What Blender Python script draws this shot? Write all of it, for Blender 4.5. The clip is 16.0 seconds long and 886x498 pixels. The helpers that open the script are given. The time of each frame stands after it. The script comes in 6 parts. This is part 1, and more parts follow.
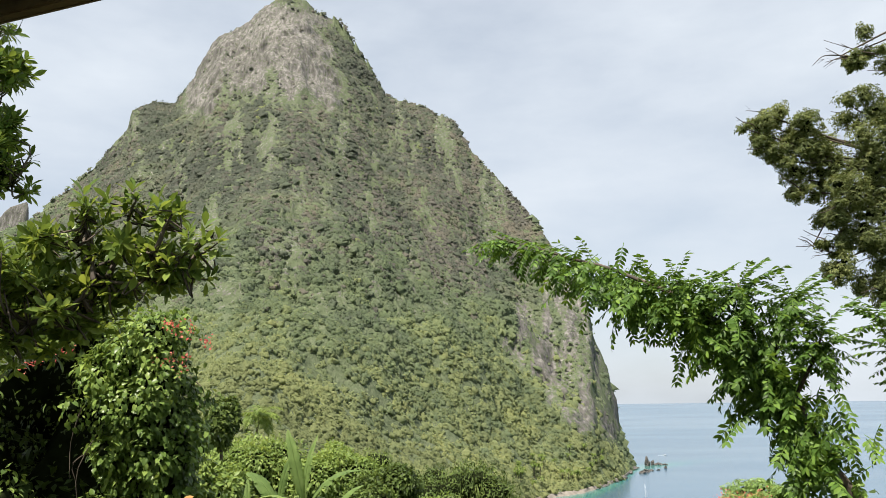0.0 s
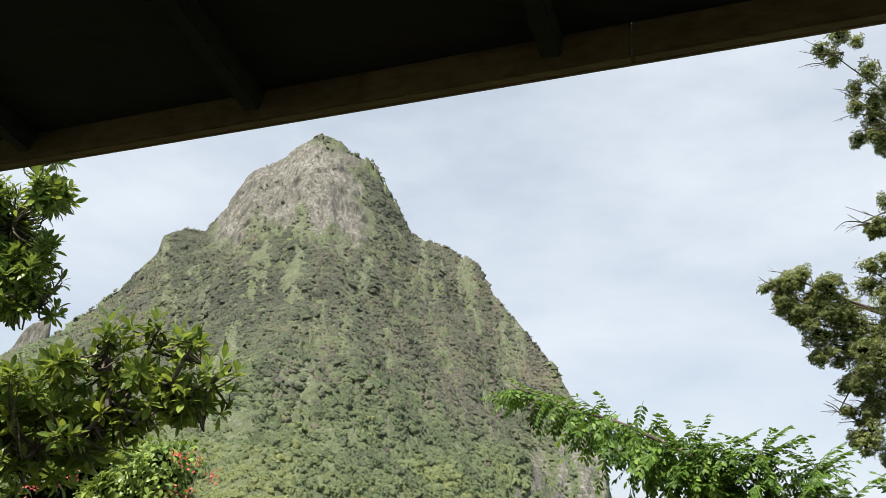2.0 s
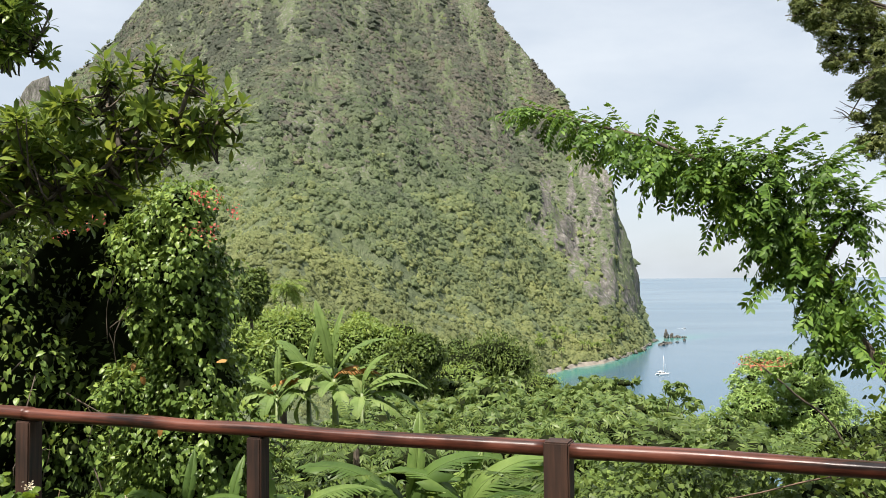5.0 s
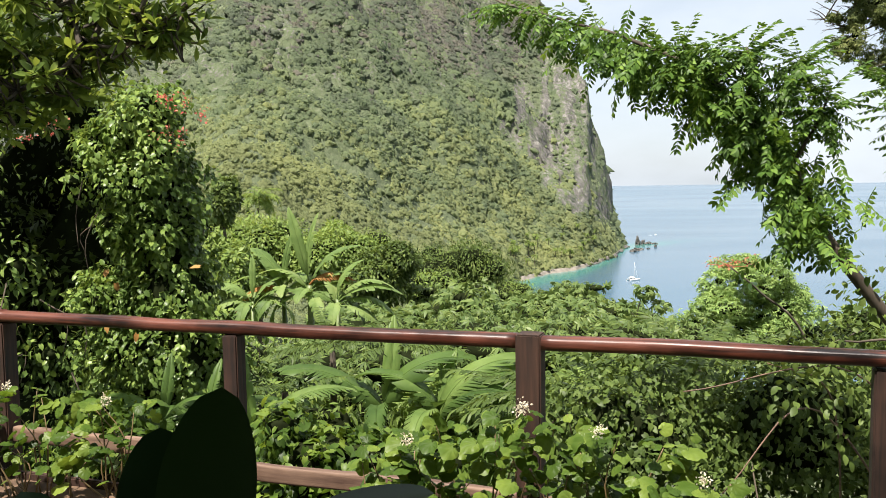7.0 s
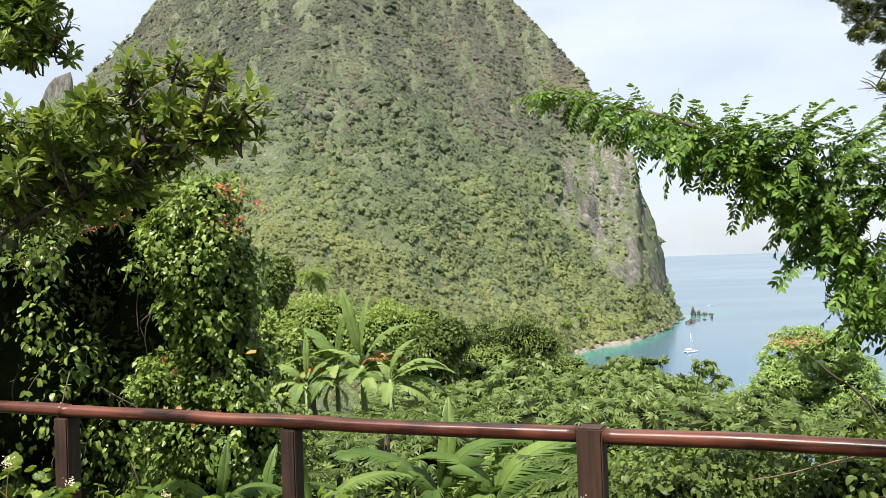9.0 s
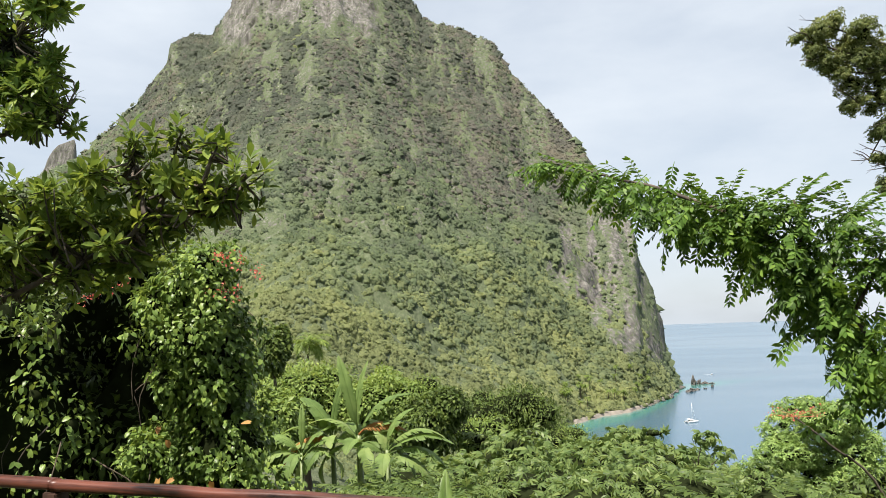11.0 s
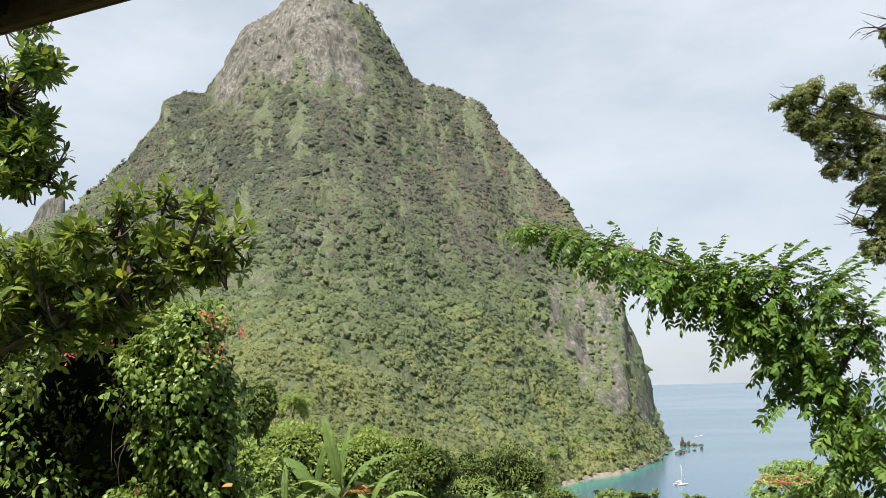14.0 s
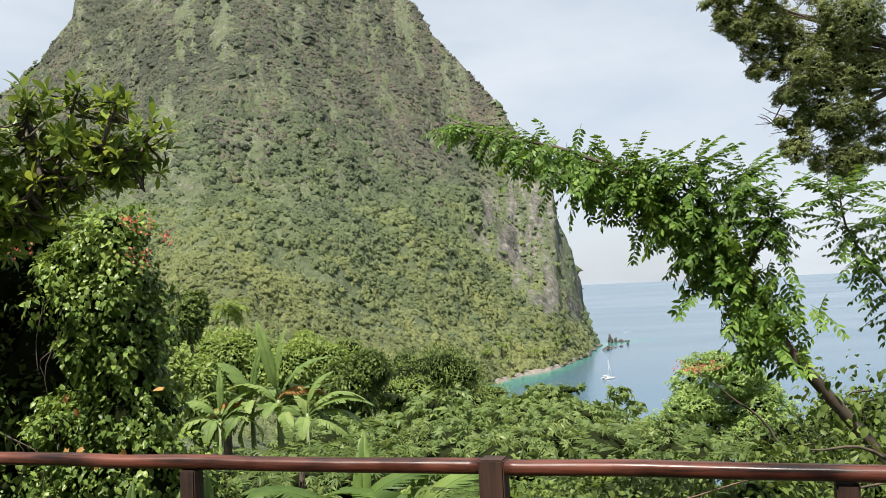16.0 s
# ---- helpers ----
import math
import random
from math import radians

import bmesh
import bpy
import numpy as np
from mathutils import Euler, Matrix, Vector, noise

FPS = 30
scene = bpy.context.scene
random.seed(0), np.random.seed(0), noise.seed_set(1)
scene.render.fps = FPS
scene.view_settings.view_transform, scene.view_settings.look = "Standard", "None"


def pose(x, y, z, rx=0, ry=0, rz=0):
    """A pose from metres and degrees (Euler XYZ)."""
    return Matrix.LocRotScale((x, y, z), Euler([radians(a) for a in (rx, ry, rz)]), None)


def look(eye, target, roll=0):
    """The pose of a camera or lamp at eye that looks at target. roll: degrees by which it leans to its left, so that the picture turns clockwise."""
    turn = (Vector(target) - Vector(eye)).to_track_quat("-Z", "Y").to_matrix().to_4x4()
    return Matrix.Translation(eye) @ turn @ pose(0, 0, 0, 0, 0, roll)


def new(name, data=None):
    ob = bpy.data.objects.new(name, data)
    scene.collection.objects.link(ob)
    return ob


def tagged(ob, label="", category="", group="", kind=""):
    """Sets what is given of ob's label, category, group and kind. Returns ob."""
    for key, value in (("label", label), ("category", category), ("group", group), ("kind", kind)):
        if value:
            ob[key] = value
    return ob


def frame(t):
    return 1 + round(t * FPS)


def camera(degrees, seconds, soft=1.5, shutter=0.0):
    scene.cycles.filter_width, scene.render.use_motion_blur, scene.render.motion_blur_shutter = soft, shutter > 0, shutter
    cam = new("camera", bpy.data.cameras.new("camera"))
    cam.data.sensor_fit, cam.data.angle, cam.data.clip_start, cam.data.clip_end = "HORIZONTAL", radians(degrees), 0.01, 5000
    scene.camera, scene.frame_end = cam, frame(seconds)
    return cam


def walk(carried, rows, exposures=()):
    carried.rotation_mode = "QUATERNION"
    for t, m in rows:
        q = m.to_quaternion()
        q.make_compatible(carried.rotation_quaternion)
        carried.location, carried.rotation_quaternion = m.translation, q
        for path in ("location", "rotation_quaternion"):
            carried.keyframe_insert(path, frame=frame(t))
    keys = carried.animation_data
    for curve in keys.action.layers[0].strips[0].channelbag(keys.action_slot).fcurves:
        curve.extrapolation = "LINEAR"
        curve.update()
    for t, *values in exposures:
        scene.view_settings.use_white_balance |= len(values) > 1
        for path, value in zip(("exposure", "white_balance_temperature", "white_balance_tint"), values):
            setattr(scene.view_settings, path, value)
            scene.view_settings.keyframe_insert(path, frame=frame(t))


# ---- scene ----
cam = camera(56.3, 16.0, soft=0.5)
PATH = [
    (0, (0.313, 0.339, 1.685), (0.307, 2.305, 2.049), -0.8),
    (0.5, (0.311, 0.33, 1.69), (0.295, 2.283, 2.12), -0.2),
    (1, (0.31, 0.336, 1.7), (0.29, 2.271, 2.205), 0.8),
    (1.5, (0.312, 0.314, 1.706), (0.281, 2.218, 2.315), 2.1),
    (2, (0.31, 0.305, 1.714), (0.251, 2.182, 2.403), 2.9),
    (2.5, (0.311, 0.304, 1.719), (0.231, 2.164, 2.448), 3.4),
    (3, (0.312, 0.313, 1.709), (0.23, 2.194, 2.384), 2.3),
    (3.5, (0.304, 0.334, 1.698), (0.227, 2.264, 2.217), 0.7),
    (4, (0.301, 0.343, 1.682), (0.219, 2.307, 2.052), 0.3),
    (4.5, (0.295, 0.36, 1.661), (0.212, 2.348, 1.872), 0.2),
    (5, (0.297, 0.377, 1.641), (0.23, 2.375, 1.707), -0.5),
    (5.2, (0.296, 0.375, 1.63), (0.24, 2.374, 1.643), -0.9),
    (7.3, (0.301, 0.386, 1.593), (0.296, 2.38, 1.437), -0.8),
    (7.5, (0.297, 0.387, 1.598), (0.275, 2.382, 1.454), -0.9),
    (8, (0.29, 0.387, 1.617), (0.222, 2.383, 1.519), -1.5),
    (8.5, (0.285, 0.388, 1.64), (0.179, 2.384, 1.602), -2.1),
    (9, (0.283, 0.379, 1.664), (0.159, 2.375, 1.692), -2.1),
    (9.5, (0.29, 0.379, 1.677), (0.169, 2.373, 1.772), -1.8),
    (9.7, (0.286, 0.371, 1.672), (0.171, 2.364, 1.788), -1.6),
    (12, (0.294, 0.379, 1.698), (0.18, 2.365, 1.906), -2.1),
    (12.5, (0.302, 0.373, 1.697), (0.198, 2.357, 1.925), -1.6),
    (13, (0.303, 0.375, 1.709), (0.207, 2.352, 2.001), -1.4),
    (13.5, (0.304, 0.366, 1.713), (0.215, 2.336, 2.046), -1.4),
    (14, (0.305, 0.353, 1.714), (0.224, 2.324, 2.041), -1.5),
    (14.5, (0.315, 0.37, 1.708), (0.245, 2.35, 1.988), -2.5),
    (15, (0.329, 0.361, 1.701), (0.279, 2.348, 1.921), -3.3),
    (15.5, (0.335, 0.354, 1.7), (0.323, 2.347, 1.867), -2.9),
    (16, (0.358, 0.36, 1.675), (0.428, 2.357, 1.768), -2.7),
]
walk(cam, [(t, look(eye, target, roll)) for t, eye, target, roll in PATH],
     [(0.0, 1.0), (2.0, 1.05), (3.2, 1.1), (4.0, 0.95), (4.6, 0.95), (5.2, 1.12), (7.3, 1.22), (8.9, 1.24), (9.4, 1.06), (9.7, 1.0), (11.8, 1.1), (12.5, 1.08), (13.2, 1.0), (16.0, 1.0)])

# ---------------------------------------------------------------- light
SUN_EL, SUN_AZ = 66.0, -144.0      # degrees above the horizon, degrees to the right of +y
world = bpy.data.worlds.new("sky")
scene.world = world
world.use_nodes = True
wn, wl = world.node_tree.nodes, world.node_tree.links
bg = wn["Background"]
sky = wn.new("ShaderNodeTexSky")
sky.sky_type, sky.sun_disc = "NISHITA", False
sky.sun_elevation, sky.sun_rotation = radians(SUN_EL), radians(SUN_AZ)
sky.air_density, sky.dust_density, sky.ozone_density = 1.0, 1.4, 1.5
bg.inputs["Strength"].default_value = 0.06
tc = wn.new("ShaderNodeTexCoord")
mp = wn.new("ShaderNodeMapping")
mp.inputs["Scale"].default_value = (1.0, 1.0, 2.6)
cl = wn.new("ShaderNodeTexNoise")
cl.inputs["Scale"].default_value, cl.inputs["Detail"].default_value = 2.6, 6.0
cl.inputs["Roughness"].default_value = 0.55
cr = wn.new("ShaderNodeValToRGB")
cr.color_ramp.elements[0].position, cr.color_ramp.elements[1].position = 0.36, 0.68
cr.color_ramp.elements[0].color, cr.color_ramp.elements[1].color = (0.62, 0.62, 0.62, 1), (0.97, 0.97, 0.97, 1)
cm = wn.new("ShaderNodeMixRGB")
cm.inputs[2].default_value = (6.75, 7.3, 7.95, 1)
wl.new(tc.outputs["Generated"], mp.inputs["Vector"])
wl.new(mp.outputs["Vector"], cl.inputs["Vector"])
wl.new(cl.outputs["Fac"], cr.inputs["Fac"])
wl.new(cr.outputs["Color"], cm.inputs[0])
wl.new(sky.outputs["Color"], cm.inputs[1])
wl.new(cm.outputs["Color"], bg.inputs["Color"])

sun = new("sun", bpy.data.lights.new("sun", "SUN"))
sun.data.energy, sun.data.angle, sun.data.color = 5.0, radians(0.8), (1.0, 0.925, 0.83)
_az, _el = radians(SUN_AZ), radians(SUN_EL)
SUN_DIR = Vector((math.sin(_az) * math.cos(_el), math.cos(_az) * math.cos(_el), math.sin(_el)))
sun.matrix_world = look((0, 0, 60), Vector((0, 0, 60)) - SUN_DIR)

# ---------------------------------------------------------------- materials
def material(name):
    m = bpy.data.materials.new(name)
    m.use_nodes = True
    return m, m.node_tree.nodes, m.node_tree.links, m.node_tree.nodes["Principled BSDF"]


def ramp(n, stops):
    r = n.new("ShaderNodeValToRGB")
    e = r.color_ramp.elements
    while len(e) < len(stops):
        e.new(0.5)
    for k, (p, c) in zip(e, stops):
        k.position, k.color = p, (*c, 1)
    return r


def noise_tex(n, l, scale, detail=4.0, rough=0.55, stretch=(1, 1, 1), coord="Object"):
    t, m, x = n.new("ShaderNodeTexCoord"), n.new("ShaderNodeMapping"), n.new("ShaderNodeTexNoise")
    m.inputs["Scale"].default_value = stretch
    x.inputs["Scale"].default_value, x.inputs["Detail"].default_value, x.inputs["Roughness"].default_value = scale, detail, rough
    l.new(t.outputs[coord], m.inputs["Vector"])
    l.new(m.outputs["Vector"], x.inputs["Vector"])
    return x


def bump(n, l, height, strength, distance, bsdf):
    b = n.new("ShaderNodeBump")
    b.inputs["Strength"].default_value, b.inputs["Distance"].default_value = strength, distance
    l.new(height, b.inputs["Height"])
    l.new(b.outputs["Normal"], bsdf.inputs["Normal"])


def leaf_material(name, dark, mid, light, gloss=0.42, through_light=0.32, per_object=False, patch=3.0, far=False):
    """Leaf: colour varies leaf by leaf and in patches; part of the light passes through."""
    m, n, l, p = material(name)
    if per_object:
        rnd = n.new("ShaderNodeObjectInfo").outputs["Random"]
    else:
        rnd = n.new("ShaderNodeNewGeometry").outputs["Random Per Island"]
    nz = noise_tex(n, l, patch, 3.0)
    mix = n.new("ShaderNodeMath")
    mix.operation = "MULTIPLY_ADD"
    mix.inputs[1].default_value = 0.55
    l.new(rnd, mix.inputs[0])
    sub = n.new("ShaderNodeMath")
    sub.operation = "MULTIPLY_ADD"
    sub.inputs[1].default_value, sub.inputs[2].default_value = 1.3, -0.42
    l.new(nz.outputs["Fac"], sub.inputs[0])
    l.new(sub.outputs[0], mix.inputs[2])
    r = ramp(n, [(0.0, dark), (0.5, mid), (1.0, light)])
    l.new(mix.outputs[0], r.inputs["Fac"])
    l.new(r.outputs["Color"], p.inputs["Base Color"])
    p.inputs["Roughness"].default_value = gloss
    p.inputs["Specular IOR Level"].default_value = 0.12 if far else 0.15
    if through_light > 0:
        t, mx, out = n.new("ShaderNodeBsdfTranslucent"), n.new("ShaderNodeMixShader"), n["Material Output"]
        hs = n.new("ShaderNodeHueSaturation")
        hs.inputs["Hue"].default_value, hs.inputs["Saturation"].default_value, hs.inputs["Value"].default_value = 0.48, 1.1, 1.9
        l.new(r.outputs["Color"], hs.inputs["Color"])
        l.new(hs.outputs["Color"], t.inputs["Color"])
        mx.inputs[0].default_value = through_light
        l.new(p.outputs[0], mx.inputs[1])
        l.new(t.outputs[0], mx.inputs[2])
        l.new(mx.outputs[0], out.inputs["Surface"])
    else:
        fine = noise_tex(n, l, 1.6, 4.0)
        bump(n, l, fine.outputs["Fac"], 0.9, 1.2, p)
    return m


def wood_material(name, dark, light, gloss, grain=(40, 2, 40), scale=1.0):
    m, n, l, p = material(name)
    a, b = noise_tex(n, l, scale, 6.0, 0.6, grain), noise_tex(n, l, 2.5, 4.0)
    r = ramp(n, [(0.4, dark), (0.6, light)])
    add = n.new("ShaderNodeMath")
    add.operation = "MULTIPLY_ADD"
    add.inputs[1].default_value = 0.5
    l.new(b.outputs["Fac"], add.inputs[0])
    half = n.new("ShaderNodeMath")
    half.operation = "MULTIPLY"
    half.inputs[1].default_value = 0.5
    l.new(a.outputs["Fac"], half.inputs[0])
    l.new(half.outputs[0], add.inputs[2])
    l.new(add.outputs[0], r.inputs["Fac"])
    l.new(r.outputs["Color"], p.inputs["Base Color"])
    rr = ramp(n, [(0.35, (gloss,) * 3), (0.7, (min(1, gloss + 0.3),) * 3)])
    l.new(b.outputs["Fac"], rr.inputs["Fac"])
    l.new(rr.outputs["Color"], p.inputs["Roughness"])
    bump(n, l, a.outputs["Fac"], 0.5, 0.004, p)
    return m


def plain_material(name, colour, rough=0.6, vary=0.15, scale=8.0):
    m, n, l, p = material(name)
    z = noise_tex(n, l, scale, 4.0)
    lo, hi = tuple(c * (1 - vary) for c in colour), tuple(min(1, c * (1 + vary)) for c in colour)
    r = ramp(n, [(0.3, lo), (0.7, hi)])
    l.new(z.outputs["Fac"], r.inputs["Fac"])
    l.new(r.outputs["Color"], p.inputs["Base Color"])
    p.inputs["Roughness"].default_value = rough
    return m


def terrain_material():
    """Rock where the attribute says so, scrub and dry soil elsewhere."""
    m, n, l, p = material("mountain_ground")
    at = n.new("ShaderNodeAttribute")
    at.attribute_name = "rock"
    rk1 = noise_tex(n, l, 0.16, 8.0, 0.7, (1, 1, 0.45))
    pale = noise_tex(n, l, 0.014, 4.0, 0.6, (1, 1, 0.4))
    rock = ramp(n, [(0.37, (0.062, 0.059, 0.053)), (0.455, (0.11, 0.104, 0.096)), (0.53, (0.15, 0.142, 0.132)), (0.61, (0.235, 0.223, 0.208))])
    fis = noise_tex(n, l, 0.22, 7.0, 0.66, (1, 1, 0.10))
    mixh = n.new("ShaderNodeMath")
    mixh.operation = "MULTIPLY_ADD"
    mixh.inputs[1].default_value = 0.68
    half_ = n.new("ShaderNodeMath")
    half_.operation = "MULTIPLY"
    half_.inputs[1].default_value = 0.32
    l.new(rk1.outputs["Fac"], half_.inputs[0])
    l.new(fis.outputs["Fac"], mixh.inputs[0])
    l.new(half_.outputs[0], mixh.inputs[2])
    lift = n.new("ShaderNodeMath")
    lift.operation = "MULTIPLY_ADD"
    lift.inputs[1].default_value = 0.28
    off_ = n.new("ShaderNodeMath")
    off_.operation = "SUBTRACT"
    off_.inputs[1].default_value = 0.135
    l.new(pale.outputs["Fac"], lift.inputs[0])
    l.new(mixh.outputs[0], lift.inputs[2])
    l.new(lift.outputs[0], off_.inputs[0])
    l.new(off_.outputs[0], rock.inputs["Fac"])
    g1, g2 = noise_tex(n, l, 0.26, 8.0, 0.7), noise_tex(n, l, 0.012, 4.0)
    scrub = ramp(n, [(0.3, (0.072, 0.09, 0.048)), (0.5, (0.1, 0.122, 0.068)), (0.72, (0.136, 0.152, 0.094))])
    l.new(g1.outputs["Fac"], scrub.inputs["Fac"])
    add = n.new("ShaderNodeMath")
    add.operation = "MULTIPLY_ADD"
    add.inputs[1].default_value, add.inputs[2].default_value = 2.4, -1.2
    l.new(g1.outputs["Fac"], add.inputs[0])
    sm = n.new("ShaderNodeMath")
    sm.operation = "MULTIPLY_ADD"
    sm.inputs[1].default_value = 0.70
    l.new(at.outputs["Fac"], sm.inputs[0])
    l.new(add.outputs[0], sm.inputs[2])
    st = ramp(n, [(0.42, (0, 0, 0)), (0.66, (1, 1, 1))])
    l.new(sm.outputs[0], st.inputs["Fac"])
    mx = n.new("ShaderNodeMixRGB")
    l.new(st.outputs["Color"], mx.inputs[0])
    l.new(scrub.outputs["Color"], mx.inputs[1])
    l.new(rock.outputs["Color"], mx.inputs[2])
    l.new(mx.outputs["Color"], p.inputs["Base Color"])
    p.inputs["Roughness"].default_value = 0.95
    p.inputs["Specular IOR Level"].default_value = 0.1
    bump(n, l, mixh.outputs[0], 0.9, 5.0, p)
    return m


def sea_material():
    m, n, l, p = material("sea_water")
    at = n.new("ShaderNodeAttribute")
    at.attribute_name = "shallow"
    z = noise_tex(n, l, 0.012, 4.0, 0.5, (1, 1, 1))
    ad = n.new("ShaderNodeMath")
    ad.operation = "MULTIPLY_ADD"
    ad.inputs[1].default_value = 0.35
    l.new(z.outputs["Fac"], ad.inputs[0])
    sb = n.new("ShaderNodeMath")
    sb.operation = "SUBTRACT"
    sb.inputs[1].default_value = 0.175
    l.new(at.outputs["Fac"], ad.inputs[2])
    l.new(ad.outputs[0], sb.inputs[0])
    r = ramp(n, [(0.0, (0.045, 0.095, 0.145)), (0.35, (0.03, 0.10, 0.14)), (0.62, (0.028, 0.14, 0.14)), (0.85, (0.04, 0.15, 0.138)), (1.0, (0.085, 0.165, 0.14))])
    l.new(sb.outputs[0], r.inputs["Fac"])
    l.new(r.outputs["Color"], p.inputs["Base Color"])
    p.inputs["Roughness"].default_value = 0.28
    p.inputs["IOR"].default_value = 1.33
    w = noise_tex(n, l, 0.35, 5.0, 0.6, (1, 0.45, 1))
    w2 = noise_tex(n, l, 0.006, 3.0, 0.5, (0.35, 1, 1))
    rr = ramp(n, [(0.35, (0.15,) * 3), (0.65, (0.2,) * 3)])
    l.new(w2.outputs["Fac"], rr.inputs["Fac"])
    l.new(rr.outputs["Color"], p.inputs["Roughness"])
    bump(n, l, w.outputs["Fac"], 0.12, 0.5, p)
    return m


M_TERRAIN, M_SEA = terrain_material(), sea_material()
def canopy_material():
    m, n, l, p = material("forest_canopy")
    at = n.new("ShaderNodeAttribute")
    at.attribute_name = "tint"
    # paler, bluer greens than the leaves have: distance haze put into the colour
    r = ramp(n, [(0.0, (0.27, 0.255, 0.228)), (0.1, (0.258, 0.25, 0.22)), (0.2, (0.178, 0.192, 0.162)), (0.5, (0.216, 0.248, 0.188)), (0.8, (0.248, 0.312, 0.185)), (1.0, (0.365, 0.405, 0.2))])
    l.new(at.outputs["Fac"], r.inputs["Fac"])
    fine = noise_tex(n, l, 0.7, 7.0, 0.75)
    dk = n.new("ShaderNodeMixRGB")
    dk.blend_type = "MULTIPLY"
    dk.inputs[0].default_value = 0.55
    fr = ramp(n, [(0.32, (0.45, 0.5, 0.42)), (0.62, (1.15, 1.12, 1.05))])
    l.new(fine.outputs["Fac"], fr.inputs["Fac"])
    l.new(r.outputs["Color"], dk.inputs[1])
    l.new(fr.outputs["Color"], dk.inputs[2])
    wide, fade = noise_tex(n, l, 0.016, 5.0, 0.62), n.new("ShaderNodeMixRGB")
    fade.blend_type = "MULTIPLY"
    fade.inputs[0].default_value = 1.0
    wr = ramp(n, [(0.34, (0.66, 0.68, 0.68)), (0.5, (0.86, 0.87, 0.86)), (0.66, (1.1, 1.06, 0.96))])
    l.new(wide.outputs["Fac"], wr.inputs["Fac"])
    l.new(dk.outputs["Color"], fade.inputs[1])
    l.new(wr.outputs["Color"], fade.inputs[2])
    dk = fade
    l.new(dk.outputs["Color"], p.inputs["Base Color"])
    bump(n, l, fine.outputs["Fac"], 0.6, 2.0, p)
    # normals bent up and towards the terrace soften crown shading, in place of haze
    geo, bend, turn = n.new("ShaderNodeNewGeometry"), n.new("ShaderNodeVectorMath"), n.new("ShaderNodeVectorMath")
    bend.operation, turn.operation = "SCALE", "ADD"
    bend.inputs["Scale"].default_value = 0.8
    turn.inputs[1].default_value = (0.0, -0.45, 0.7)
    l.new(geo.outputs["Normal"], bend.inputs[0])
    l.new(bend.outputs[0], turn.inputs[0])
    norm = n.new("ShaderNodeVectorMath")
    norm.operation = "NORMALIZE"
    l.new(turn.outputs[0], norm.inputs[0])
    l.new(norm.outputs[0], [q for q in n if q.bl_idname == "ShaderNodeBump"][0].inputs["Normal"])
    p.inputs["Roughness"].default_value = 0.85
    p.inputs["Specular IOR Level"].default_value = 0.1
    tr, mx = n.new("ShaderNodeBsdfTranslucent"), n.new("ShaderNodeMixShader")
    l.new(dk.outputs["Color"], tr.inputs["Color"])
    mx.inputs[0].default_value = 0.6
    l.new(p.outputs[0], mx.inputs[1])
    l.new(tr.outputs[0], mx.inputs[2])
    l.new(mx.outputs[0], n["Material Output"].inputs["Surface"])
    return m


M_FAR = canopy_material()
M_MID = leaf_material("tree_leaf", (0.075, 0.112, 0.03), (0.142, 0.208, 0.052), (0.26, 0.32, 0.09), 0.45, 0.3, False, 0.5)
# dark tree leaf; on the vine thickets its darkness stands in for shade
M_MANGO_SHADE = leaf_material("dark_tree_and_shaded_vine_leaf", (0.0333, 0.054, 0.0149), (0.0698, 0.106, 0.0245), (0.15, 0.199, 0.0518), 0.45, 0.22, False, 0.6)
M_BUSH = leaf_material("shrub_leaf", (0.05, 0.085, 0.026), (0.104, 0.155, 0.046), (0.2, 0.25, 0.082), 0.4, 0.3, False, 0.9)
M_VINE = leaf_material("vine_leaf", (0.036, 0.064, 0.016), (0.105, 0.165, 0.038), (0.26, 0.34, 0.082), 0.33, 0.22, False, 1.2)
M_ROSETTE = leaf_material("rosette_leaf", (0.048, 0.082, 0.02), (0.118, 0.172, 0.037), (0.26, 0.315, 0.07), 0.3, 0.3, False, 1.5)
M_PINNATE = leaf_material("pinnate_leaf", (0.03, 0.06, 0.013), (0.08, 0.15, 0.027), (0.22, 0.33, 0.06), 0.42, 0.28, False, 1.5)
M_TOPTREE = leaf_material("small_leaf", (0.05, 0.068, 0.024), (0.112, 0.138, 0.047), (0.215, 0.235, 0.085), 0.55, 0.3, False, 1.0)
M_BANANA = leaf_material("banana_leaf", (0.036, 0.07, 0.018), (0.085, 0.14, 0.034), (0.19, 0.26, 0.075), 0.4, 0.3, True, 2.0)
# paler copy of banana_leaf: stronger light on the tall clump put into its colour
M_BANANA_LIT = leaf_material("lit_banana_leaf", (0.07, 0.118, 0.034), (0.155, 0.225, 0.068), (0.28, 0.345, 0.125), 0.5, 0.34, True, 2.0)
M_FEATHER = leaf_material("feathery_leaf", (0.084, 0.144, 0.0384), (0.18, 0.269, 0.0792), (0.324, 0.413, 0.138), 0.5, 0.3, False, 2.5)
M_BEGONIA = leaf_material("begonia_leaf", (0.016, 0.036, 0.007), (0.066, 0.115, 0.019), (0.205, 0.27, 0.05), 0.4, 0.34, False, 5.0)
M_DARKLEAF = leaf_material("broad_dark_leaf", (0.008, 0.022, 0.006), (0.014, 0.034, 0.008), (0.022, 0.046, 0.011), 0.35, 0.08, True, 2.0)
M_PALM = leaf_material("palm_leaf", (0.0695, 0.113, 0.0234), (0.139, 0.199, 0.0468), (0.25, 0.292, 0.0842), 0.4, 0.3, False, 0.5)
